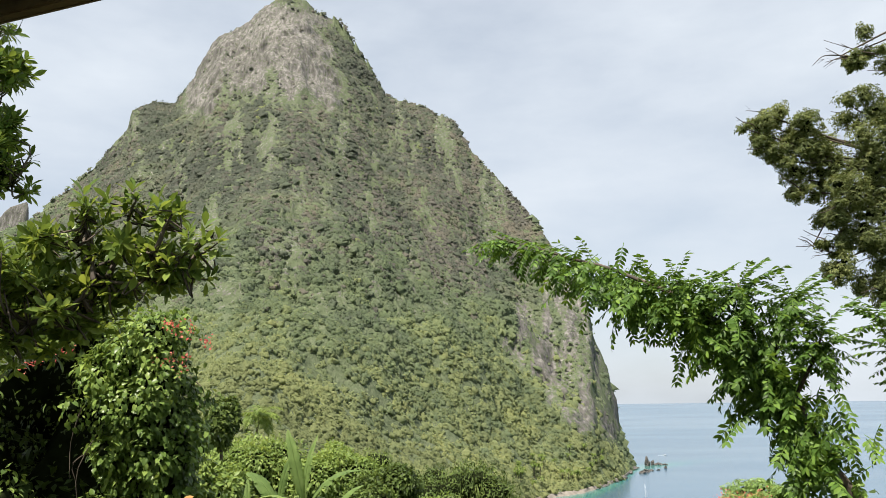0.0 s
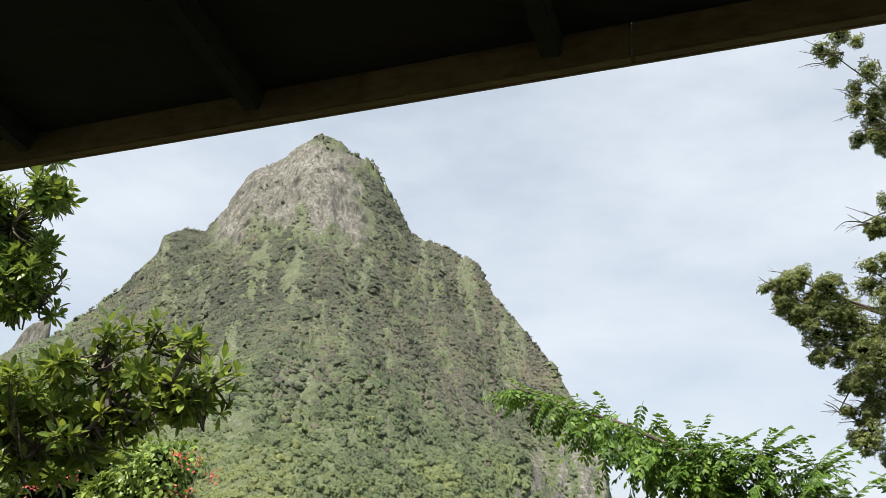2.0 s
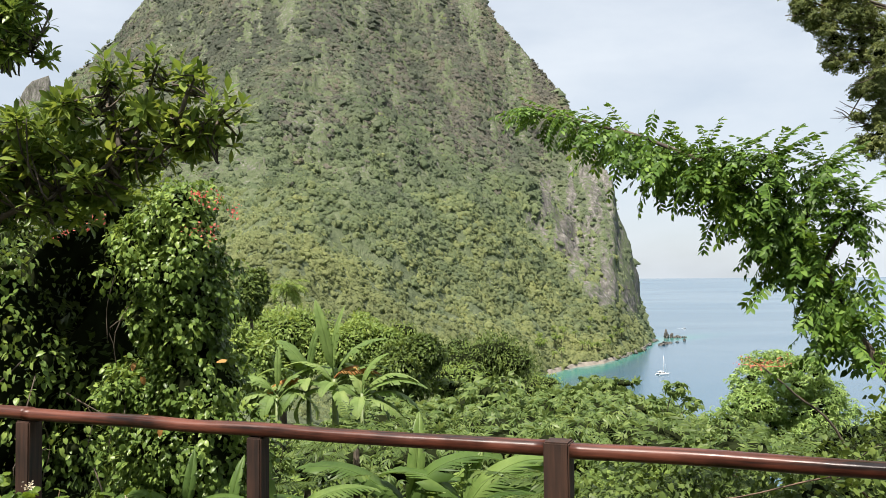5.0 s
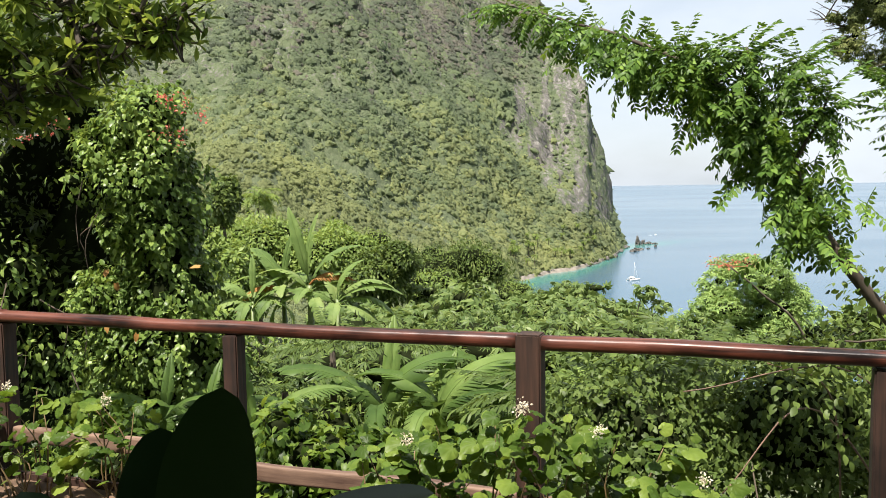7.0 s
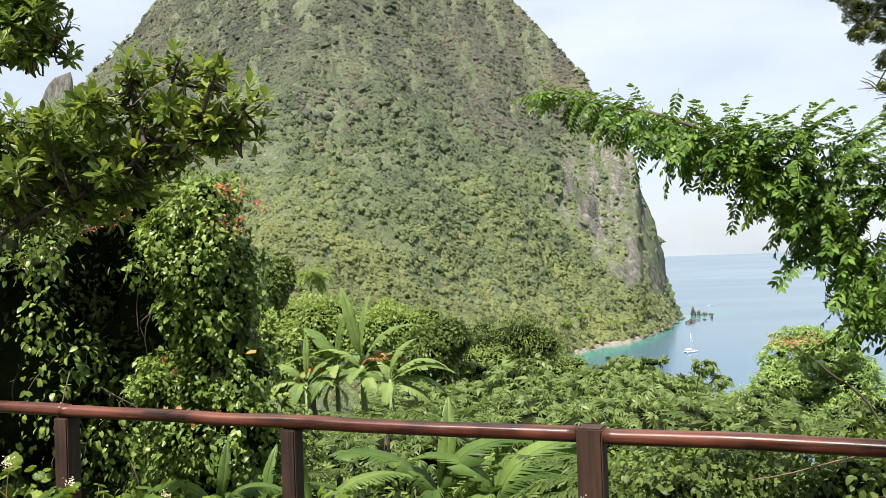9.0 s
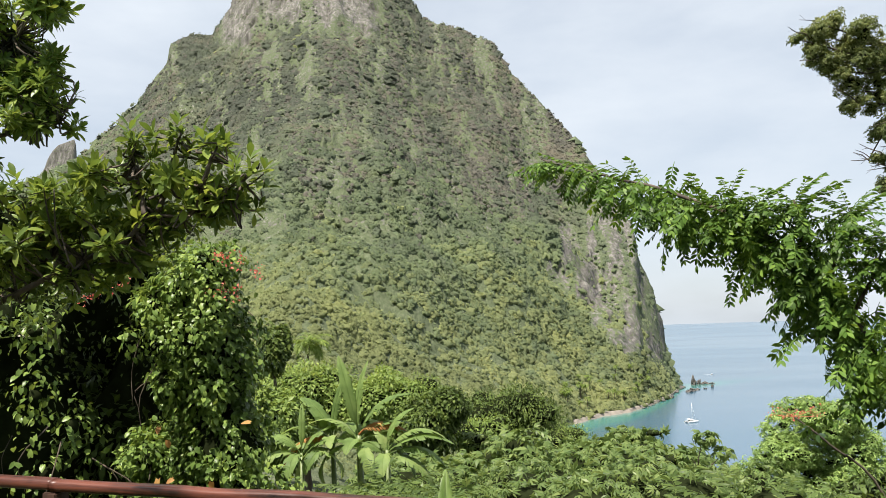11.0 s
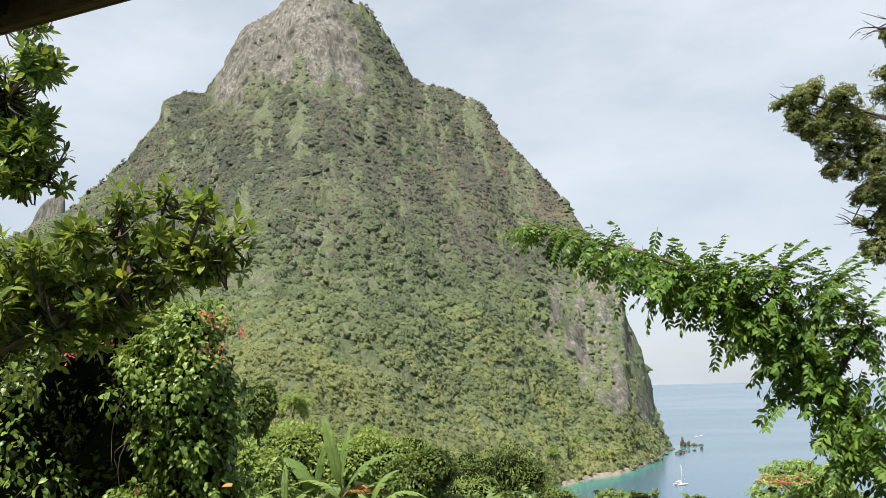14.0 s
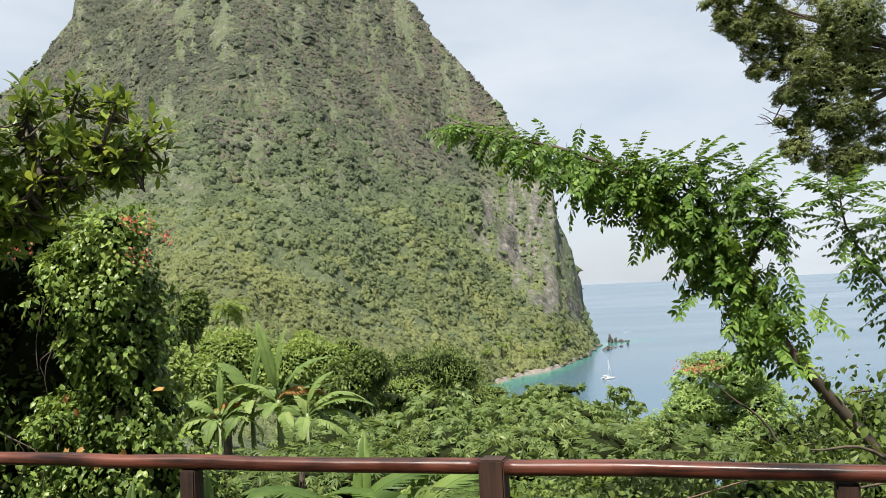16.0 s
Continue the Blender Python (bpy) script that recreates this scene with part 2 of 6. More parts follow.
M_DRYLEAF = leaf_material("dry_leaf", (0.16, 0.07, 0.02), (0.32, 0.16, 0.05), (0.45, 0.28, 0.10), 0.6, 0.3, False, 2.0)
M_FLOWER = leaf_material("orange_flower", (0.48, 0.12, 0.09), (0.60, 0.20, 0.14), (0.70, 0.30, 0.20), 0.5, 0.3, False, 3.0)
M_WHITEFLOWER = leaf_material("white_flower", (0.52, 0.46, 0.32), (0.66, 0.60, 0.46), (0.78, 0.73, 0.62), 0.6, 0.3, False, 3.0)
M_BARK = wood_material("bark", (0.035, 0.026, 0.018), (0.10, 0.078, 0.055), 0.75, (6, 6, 1.5), 3.0)
M_REDSTEM = plain_material("reddish_stem", (0.16, 0.11, 0.05), 0.5, 0.3, 9.0)
M_STEM = plain_material("green_stem", (0.13, 0.17, 0.06), 0.5, 0.25, 6.0)
# near-black without specular: the shade inside foliage put into a colour
M_SHADE_CORE = plain_material("twig_and_shade_mass", (0.013, 0.017, 0.007), 0.95, 0.4, 5.0)
M_SHADE_CORE.node_tree.nodes["Principled BSDF"].inputs["Specular IOR Level"].default_value = 0.0
M_RAIL = wood_material("varnished_red_wood", (0.007, 0.0035, 0.003), (0.125, 0.036, 0.02), 0.28, (1.5, 30, 30), 1.5)
M_POST = wood_material("dark_stained_wood", (0.008, 0.004, 0.0026), (0.056, 0.024, 0.0135), 0.6, (30, 30, 1.5), 1.5)
M_PLANK = wood_material("weathered_plank", (0.07, 0.038, 0.026), (0.2, 0.125, 0.085), 0.6, (1.5, 30, 30), 1.5)
M_ROOFWOOD = wood_material("roof_timber", (0.10, 0.062, 0.03), (0.2, 0.13, 0.065), 0.6, (1.5, 30, 30), 1.5)
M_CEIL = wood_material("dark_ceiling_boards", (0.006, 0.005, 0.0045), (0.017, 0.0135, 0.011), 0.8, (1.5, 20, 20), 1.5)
M_SOIL = plain_material("soil", (0.10, 0.06, 0.035), 0.95, 0.4, 12.0)
M_SAND = plain_material("sand", (0.175, 0.155, 0.13), 0.9, 0.2, 0.2)
M_BOULDER = plain_material("shore_rock", (0.088, 0.082, 0.075), 0.9, 0.45, 0.25)
M_HULL = plain_material("white_gelcoat", (0.80, 0.80, 0.80), 0.25, 0.03, 1.0)
M_GLASSDARK = plain_material("tinted_window", (0.02, 0.025, 0.03), 0.1, 0.1, 2.0)
for _m in (M_RAIL, M_PLANK):
    for _n in _m.node_tree.nodes:
        if _n.bl_idname == "ShaderNodeMapping" and _n.inputs["Scale"].default_value[1] > 2:
            s_ = _n.inputs["Scale"].default_value[:]
            _n.vector_type = "TEXTURE"
            _n.inputs["Scale"].default_value = tuple(1 / c for c in s_)
            _n.inputs["Rotation"].default_value = (0, 0, radians(-18.87))
M_METAL = plain_material("mast_metal", (0.65, 0.66, 0.68), 0.35, 0.05, 2.0)
M_FOAM = plain_material("foam", (0.75, 0.78, 0.80), 0.8, 0.1, 0.4)
M_ROOFGREEN = plain_material("green_metal_roof", (0.15, 0.34, 0.265), 0.4, 0.12, 1.5)
M_WALL = plain_material("painted_wall", (0.55, 0.50, 0.40), 0.8, 0.1, 2.0)
M_CLAY = plain_material("clay_pot", (0.22, 0.10, 0.06), 0.7, 0.2, 6.0)

# ---------------------------------------------------------------- building helpers


def lattice(ix, iy, iz, seed):
    h = (ix.astype(np.int64) * 374761393 + iy.astype(np.int64) * 668265263 + iz.astype(np.int64) * 1440662683 + seed * 982451653) & 0xFFFFFFFF
    h = ((h ^ (h >> 13)) * 1274126177) & 0xFFFFFFFF
    h = ((h ^ (h >> 16)) * 1911520717) & 0xFFFFFFFF
    return (h ^ (h >> 15)).astype(np.float64) / 0xFFFFFFFF


def value_noise(p, seed=0):
    i = np.floor(p).astype(np.int64)
    f = p - i
    f = f * f * (3 - 2 * f)
    out = 0
    for a in (0, 1):
        for b in (0, 1):
            for c in (0, 1):
                w = (f[:, 0] if a else 1 - f[:, 0]) * (f[:, 1] if b else 1 - f[:, 1]) * (f[:, 2] if c else 1 - f[:, 2])
                out = out + w * lattice(i[:, 0] + a, i[:, 1] + b, i[:, 2] + c, seed)
    return out * 2 - 1


def fbm(p, octaves=4, seed=0, gain=0.5):
    out, amp = 0, 1.0
    for k in range(octaves):
        out = out + amp * value_noise(p * 2.03 ** k, seed + k)
        amp *= gain
    return out


def mesh_of(name, verts, faces, mat, smooth=True):
    """A mesh from arrays; faces is an array of triangles or quads."""
    me = bpy.data.meshes.new(name)
    verts, faces = np.asarray(verts, np.float32), np.asarray(faces, np.int32)
    k = faces.shape[1]
    me.vertices.add(len(verts))
    me.vertices.foreach_set("co", verts.ravel())
    me.loops.add(faces.size)
    me.loops.foreach_set("vertex_index", faces.ravel())
    me.polygons.add(len(faces))
    me.polygons.foreach_set("loop_start", np.arange(0, faces.size, k, dtype=np.int32))
    me.polygons.foreach_set("use_smooth", np.full(len(faces), smooth))
    me.materials.append(mat)
    me.update(calc_edges=True)
    me.validate()
    return me


def join(*pieces):
    vs, fs, k = [], [], 0
    for v, f in pieces:
        vs.append(np.asarray(v, float))
        fs.append(np.asarray(f, int) + k)
        k += len(v)
    return np.concatenate(vs), np.concatenate(fs)


def part(name, data, mat, parent, label=""):
    """Links a bmesh, a mesh or (verts, faces) as one mesh object under a thing or part."""
    if isinstance(data, bmesh.types.BMesh):
        me = bpy.data.meshes.new(name)
        data.to_mesh(me)
        data.free()
        me.materials.append(mat)
    elif isinstance(data, tuple):
        me = mesh_of(name, data[0], data[1], mat)
    else:
        me = data
    ob = new(name, me)
    ob.parent = parent
    return tagged(ob, label)


def thing(name, label, category, group="", at=(0, 0, 0), kind=""):
    ob = new(name)
    ob.location = at
    ob.empty_display_size = 0.2
    return tagged(ob, label, category, group, kind)


def box(sx, sy, sz, bevel=0.004, at=(0, 0, 0), rot=None):
    bm = bmesh.new()
    bmesh.ops.create_cube(bm, size=1)
    bmesh.ops.scale(bm, vec=(sx, sy, sz), verts=bm.verts)
    if bevel:
        bmesh.ops.bevel(bm, geom=bm.edges[:], offset=bevel, segments=2, affect="EDGES")
    if rot is not None:
        bmesh.ops.transform(bm, matrix=rot.to_4x4(), verts=bm.verts)
    bmesh.ops.translate(bm, vec=at, verts=bm.verts)
    return bm


def tube(points, radii, sides=8, caps=True):
    """A tapering tube through points, as (verts, triangles)."""
    pts = np.asarray(points, float)
    radii = np.interp(np.linspace(0, 1, len(pts)), np.linspace(0, 1, len(radii)), radii)
    tan = np.gradient(pts, axis=0)
    tan /= np.linalg.norm(tan, axis=1, keepdims=True) + 1e-9
    ref = np.array((0.31, 0.17, 0.93)) if abs(tan[0] @ np.array((0.31, 0.17, 0.93))) < 0.9 else np.array((1.0, 0, 0))
    vs, fs = [], []
    for i, (p, t, r) in enumerate(zip(pts, tan, radii)):
        a = np.cross(t, ref)
        a /= np.linalg.norm(a)
        b = np.cross(t, a)
        ang = np.arange(sides) * 2 * np.pi / sides
        vs.append(p + r * (np.cos(ang)[:, None] * a + np.sin(ang)[:, None] * b))
    for i in range(len(pts) - 1):
        for j in range(sides):
            q = [i * sides + j, i * sides + (j + 1) % sides, (i + 1) * sides + (j + 1) % sides, (i + 1) * sides + j]
            fs += [(q[0], q[1], q[2]), (q[0], q[2], q[3])]
    if caps:
        k = len(pts) * sides
        vs.append(pts[[0, -1]])
        for j in range(sides):
            fs += [(k, (j + 1) % sides, j), (k + 1, k - sides + j, k - sides + (j + 1) % sides)]
    return np.concatenate(vs), np.array(fs)


def spline(ctrl, n=24):
    """A smooth line through control points."""
    c = np.asarray(ctrl, float)
    c = np.vstack((2 * c[0] - c[1], c, 2 * c[-1] - c[-2]))
    out = []
    segs = len(c) - 3
    for u in np.linspace(0, segs - 1e-6, n):
        i = int(u)
        t = u - i
        p0, p1, p2, p3 = c[i:i + 4]
        out.append(0.5 * (2 * p1 + (p2 - p0) * t + (2 * p0 - 5 * p1 + 4 * p2 - p3) * t * t + (3 * p1 - p0 - 3 * p2 + p3) * t ** 3))
    return np.array(out)


def leaf_shape(length, width, segs=2, fold=0.2, droop=0.15, widest=0.45, heart=False, blunt=0.8):
    """One leaf along +y, upper side +z: (verts, triangles)."""
    vs, fs = [(0, 0, 0)], []
    for i in range(1, segs + 1):
        u = i / (segs + 1)
        w = width / 2 * (math.sin(math.pi * u ** (math.log(0.5) / math.log(widest))) ** blunt)
        z = -droop * length * u * u
        vs += [(-w, u * length, z + fold * w), (0, u * length, z), (w, u * length, z + fold * w)]
    vs.append((0, length, -droop * length))
    if heart:
        vs += [(-width * 0.34, -length * 0.14, fold * width * 0.3), (width * 0.34, -length * 0.14, fold * width * 0.3)]
    fs += [(0, 2, 1), (0, 3, 2)]
    for i in range(segs - 1):
        a, b = 1 + 3 * i, 4 + 3 * i
        fs += [(a, a + 1, b + 1), (a, b + 1, b), (a + 1, a + 2, b + 2), (a + 1, b + 2, b + 1)]
    a, t = 1 + 3 * (segs - 1), 1 + 3 * segs
    fs += [(a, a + 1, t), (a + 1, a + 2, t)]
    if heart:
        fs += [(0, 1, t + 1), (0, t + 2, 3)]
    return np.array(vs, float), np.array(fs)


def unit(v):
    return v / (np.linalg.norm(v, axis=-1, keepdims=True) + 1e-9)


def spray(shape, pos, along, up, scale):
    """Copies of one shape at many places as one (verts, triangles)."""
    v, f = shape
    y = unit(along)
    x = unit(np.cross(y, up))
    z = np.cross(x, y)
    s = np.asarray(scale)[:, None, None]
    out = pos[:, None, :] + s * (v[None, :, 0:1] * x[:, None] + v[None, :, 1:2] * y[:, None] + v[None, :, 2:3] * z[:, None])
    faces = f[None] + (np.arange(len(pos)) * len(v))[:, None, None]
    return out.reshape(-1, 3), faces.reshape(-1, 3)


def on_blobs(blobs, count, r, depth=0.25, rough=0.25, seed=3):
    """Points and outward normals in the outer shell of a union of ellipsoids (x, y, z, rx, ry, rz)."""
    b = np.asarray(blobs, float)
    area = (b[:, 3] * b[:, 4] + b[:, 4] * b[:, 5] + b[:, 3] * b[:, 5])
    pick = r.choice(len(b), int(count * 1.7), p=area / area.sum())
    n = unit(r.normal(size=(len(pick), 3)))
    bump_ = 1 + rough * fbm(n * 2.2 + pick[:, None] * 7.1, 3, seed)
    q = bump_ * (1 - depth * r.random(len(pick)) ** 1.5)
    p = b[pick, :3] + n * b[pick, 3:] * q[:, None]
    inside = np.zeros(len(p), bool)
    for k in range(len(b)):
        e = (((p - b[k, :3]) / b[k, 3:]) ** 2).sum(1)
        inside |= (e < 0.62) & (pick != k)
    p, n, pick = p[~inside][:count], n[~inside][:count], pick[~inside][:count]
    return p, unit(n / b[pick, 3:])


def foliage(blobs, count, shape, r, size=(0.7, 1.3), hang=0.5, depth=0.25, rough=0.25, seed=3):
    """A leafy shell: leaves that point outward and hang, upper sides to the light."""
    p, n = on_blobs(blobs, count, r, depth, rough, seed)
    k = len(p)
    along = n * 0.6 + r.normal(size=(k, 3)) * 0.55 + np.array((0, 0, -hang))
    up = n * 0.7 + r.normal(size=(k, 3)) * 0.3 + np.array((0, 0, 0.9))
    return spray(shape, p, along, up, r.uniform(size[0], size[1], k))


def blob_core(blobs, shrink=0.8, seed=5):
    """Bumpy solid inner masses; their near-black colour stands in for shade between leaves."""
    pieces = []
    for k, (x, y, z, a, b, c) in enumerate(blobs):
        bm = bmesh.new()
        bmesh.ops.create_icosphere(bm, subdivisions=2, radius=1)
        v = np.array([w.co for w in bm.verts])
        f = np.array([[w.index for w in q.verts] for q in bm.faces])
        bm.free()
        v = v * (1 + 0.28 * fbm(v * 3 + k * 5.3, 3, seed))[:, None]
        pieces.append((v * np.array((a, b, c)) * shrink + np.array((x, y, z)), f))
    return join(*pieces)


# ---------------------------------------------------------------- land and sea
SEA = -70.0
# crest of the mountain: bearing from the terrace (degrees right of +y) and slope of the sight line
CREST_A = [-75, -60, -45, -36, -31, -27.1, -25.6, -23.9, -22.7, -21.75, -21.5, -20.2, -18.85, -17.9, -17, -16.1, -14.4, -13.1, -11.6, -10.1,
           -8.6, -6.7, -5.3, -4.3, -1.75, 0.8, 1.9, 3.76, 5.57, 6.65, 8.24, 9.75, 9.95, 10.8, 11.2, 11.5, 11.9, 12.2, 12.5]
CREST_T = [-0.05, 0.02, 0.08, 0.12, 0.165, 0.203, 0.229, 0.262, 0.297, 0.322, 0.345, 0.357, 0.357, 0.388, 0.424, 0.453, 0.467, 0.494, 0.516, 0.51,
           0.484, 0.451, 0.416, 0.382, 0.372, 0.348, 0.312, 0.276, 0.234, 0.211, 0.161, 0.119, 0.08, 0.038, 0.005, -0.027, -0.059, -0.072, -0.085]


def eased(a, xs, ys, width):
    """Interpolation with rounded knots: the mean over a window of that half width."""
    return sum(np.interp(a + width * q, xs, ys) for q in np.linspace(-1, 1, 9)) / 9


def crest_distance(a):
    return eased(a, [-75, -30, -20, -11.5, 0, 7, 10, 12.5], [1350, 1450, 1410, 1340, 1270, 1110, 1010, 975], np.clip((9 - a) * 0.4, 0.2, 5))


def foot_distance(a):
    return eased(a, [-75, -30, -10, 0, 5, 7.1, 9, 10.45, 11.6, 12.5], [300, 300, 350, 470, 606, 655, 686, 745, 808, 950], np.clip((6 - a) * 0.4, 0.25, 5))


def hill(x, y):
    a = np.degrees(np.arctan2(x, np.maximum(y, 0.5)))
    k = np.clip((a + 12) / 18, 0, 1)
    slope = 0.13 + 0.19 * k
    z = -1.0 - 0.2 * np.clip(y - 4.5, 0, 14) - slope * np.clip(y - 18.5, 0, None)
    z = z + np.where(y < -7, 0.35 * (-7 - y), 0)
    floor_ = -60 - 16 * np.clip((a - 1.0) / 4.0, 0, 1)
    return np.maximum(z, floor_)


def land(x, y):
    d, a = np.hypot(x, y), np.degrees(np.arctan2(x, y))
    dc, df = crest_distance(a), foot_distance(a)
    zc = 1.7 + np.interp(a, CREST_A, CREST_T) * dc
    zf = np.interp(a, [-30, 0, 4.5, 5.2], [-50, -60, -67, -70.5])
    s = np.clip((d - df) / (dc - df), 0, 1)
    broad = 1.7 + eased(a, CREST_A, CREST_T, np.clip((9.5 - a) * 0.5, 0.05, 5)) * dc
    low = zf + (broad - zf) * (0.62 * s + 0.38 * s ** 2.6)
    front = low + (zf + (zc - zf) * (0.62 * s + 0.38 * s ** 2.6) - low) * s ** 3
    p = np.stack((x, y, 0 * x), 1)
    steep = np.clip((dc - d) / 160, 0, 1) * np.clip((d - df) / 120, 0, 1)
    q = p @ np.array(((0.8, -0.6, 0), (0.6, 0.8, 0), (0, 0, 1)))
    ribs = (0.5 - np.abs(fbm(q / np.array((150, 420, 1)), 4, 11, 0.55))) * 9 + fbm(p / 60, 4, 21) * 15
    front = front + ribs * steep * np.clip((zc - SEA) / 300, 0.1, 1)
    back = zc - 1.05 * (d - dc) + fbm(p / 120, 3, 31) * 20
    m = np.where(d < dc, front, back)
    m = np.where((d < df - 5) | (np.abs(a) > 76) | (a > 12.6), -90, m)
    return np.maximum(np.maximum(m, hill(x, y) + 0.25 * fbm(p / 6, 3, 41) * np.clip((y - 5) / 20, 0, 1)), -95)


def rockiness(x, y, z):
    d, a = np.hypot(x, y), np.degrees(np.arctan2(x, y))
    t = (z - 1.7) / np.maximum(d, 1)
    p = np.stack((x, y, z), 1)
    n = fbm(p / 90, 4, 51)
    n2 = fbm(np.stack((a * 0.9, t * 12, 0 * a), 1), 3, 61)
    step = lambda v, w: np.clip(v / w + 0.5, 0, 1)
    peak = step(t - 0.385 - 0.025 * n2 + 0.006 * np.abs(a + 12), 0.03) * step(-7.9 - a + 1.4 * n, 1.6) * step(a + 18.3, 0.8)
    peak = peak * (1 - 0.8 * step(t - 0.495 + 0.01 * n, 0.02) * step(a + 12.2, 1.0))
    low = 0.085 - 0.0212 * (a - 2.7)
    cliff = step(a - 3.0 + n, 2.5) * step(0.142 - t + 0.02 * n2, 0.03) * step(t - np.maximum(low, -0.045) - 0.02 * n, 0.03)
    patch = 0.6 * step(fbm(np.stack((a * 1.5 + t * 8, t * 16, 0 * a + 3), 1), 5, 71, 0.6) - 0.35 + 0.1 * np.clip((a + 6) / 4, 0, 1) * np.clip((0.32 - t) / 0.1, -1, 1), 0.2) * step(t - 0.10, 0.06)
    cliff = cliff * np.clip(0.84 + 0.6 * fbm(np.stack((a * 2.2, t * 22, 0 * a + 8), 1), 4, 77, 0.6), 0.25, 1)
    knob = step(-20.9 - a, 0.5) * step(t - 0.31 + 0.02 * n, 0.03) * 0.6
    r = np.maximum(np.maximum(peak, cliff), np.maximum(patch, knob))
    return np.where(d > 250, r, 0)


def build_land():
    a = np.concatenate((np.arange(-180, -76, 6), np.arange(-76, -34, 1.0), np.arange(-34, 13.2, 0.11), np.arange(13.2, 40, 1.2), np.arange(40, 181, 5.0)))
    a[-1] = 180
    d = np.concatenate((np.linspace(0.2, 30, 40), np.geomspace(32, 300, 40), np.linspace(306, 1500, 220), np.linspace(1520, 2300, 25)))
    A, D = np.meshgrid(np.radians(a), d, indexing="ij")
    x, y = (D * np.sin(A)).ravel(), (D * np.cos(A)).ravel()
    z = land(x, y)
    v = np.stack((x, y, z), 1)
    r = rockiness(x, y, z)
    # broken faces where the rock is bare
    jut = fbm(np.stack((x / 20, y / 20, z / 160), 1), 4, 81, 0.55)
    v[:, 1] -= jut * 9 * np.clip(r, 0, 1) * np.clip((crest_distance(np.degrees(np.arctan2(x, y))) - np.hypot(x, y)) / 60, 0.55, 1)
    v[:, 0] += fbm(np.stack((x / 15, y / 15, z / 40 + 7), 1), 4, 85, 0.6) * 3.5 * np.clip(r, 0, 1)
    n, k = len(a), len(d)
    i, j = np.meshgrid(np.arange(n - 1), np.arange(k - 1), indexing="ij")
    q = np.stack((i * k + j, (i + 1) * k + j, (i + 1) * k + j + 1, i * k + j + 1), -1).reshape(-1, 4)[:, ::-1]
    me = mesh_of("ground", v, q, M_TERRAIN, True)
    at = me.attributes.new("rock", "FLOAT", "POINT")
    at.data.foreach_set("value", r.astype(np.float32))
    return tagged(new("ground", me), "steep green volcanic mountain and wooded slope down to the bay", "ground", kind="structure")


def build_sea():
    a = np.concatenate((np.arange(-180, 0, 6), np.arange(0, 40, 0.4), np.arange(40, 181, 5.0)))
    a[-1] = 180
    d = np.concatenate((np.linspace(120, 560, 12), np.linspace(570, 1250, 90), np.geomspace(1270, 4950, 30)))
    A, D = np.meshgrid(np.radians(a), d, indexing="ij")
    rise = 48 * np.clip((D - 1500) / 3450, 0, 1) ** 1.6      # the far water lies on the sight line of the true horizon
    v = np.stack((D * np.sin(A), D * np.cos(A), rise + SEA), -1).reshape(-1, 3)
    n, k = len(a), len(d)
    i, j = np.meshgrid(np.arange(n - 1), np.arange(k - 1), indexing="ij")
    q = np.stack((i * k + j, (i + 1) * k + j, (i + 1) * k + j + 1, i * k + j + 1), -1).reshape(-1, 4)[:, ::-1]
    me = mesh_of("water", v, q, M_SEA, True)
    ad = np.degrees(A).ravel()
    gap = foot_distance(np.minimum(ad, 12.3)) - D.ravel() + np.clip(ad - 12.0, 0, 99) * 26
    reach = np.interp(ad, [4, 8, 10.5, 12.2, 14, 17], [90, 95, 80, 70, 60, 40])
    sh = np.clip(1 - np.abs(gap) / reach, 0, 1) ** 0.8 * np.clip((19 - ad) / 6, 0, 1)
    at = me.attributes.new("shallow", "FLOAT", "POINT")
    at.data.foreach_set("value", sh.astype(np.float32))
    return tagged(new("water", me), "calm blue sea, turquoise in the shallows by the beach", "sea", kind="structure")


def crown_variants(count, k, seed, sub):
    """Tree crowns: a lumpy dome of boughs with loose leaf sprays standing off it."""
    r = np.random.default_rng(seed)
    flake = (np.array(((-0.55, -0.4, 0), (0.55, -0.4, 0), (0, 0.6, 0))), np.array(((0, 1, 2),)))
    bm = bmesh.new()
    bmesh.ops.create_icosphere(bm, subdivisions=sub, radius=1)
    c = np.array([w.co for w in bm.verts])
    g = np.array([[w.index for w in q.verts] for q in bm.faces])
    bm.free()
    g = g[c[g].mean(1)[:, 2] > 0.1]
    out = []
    for i in range(k):
        n = unit(r.normal(size=(count, 3)) + np.array((0, 0, 0.35)))
        lump = lambda q: 1 + 0.6 * fbm(q * 2.1 + i * 9.7, 4, seed + i, 0.7)
        p = n * (lump(n) * r.uniform(0.9, 1.08, count))[:, None] * np.array((1, 1, 0.85))
        v, f = spray(flake, p, r.normal(size=(count, 3)), n + r.normal(0, 0.4, (count, 3)), r.uniform(0.3, 0.62, count) * min(1.0, (40 / count) ** 0.5))
        dome = c * lump(c)[:, None] * np.array((1, 1, 0.85))
        out.append(join((v, f), (dome, g)))
    return out


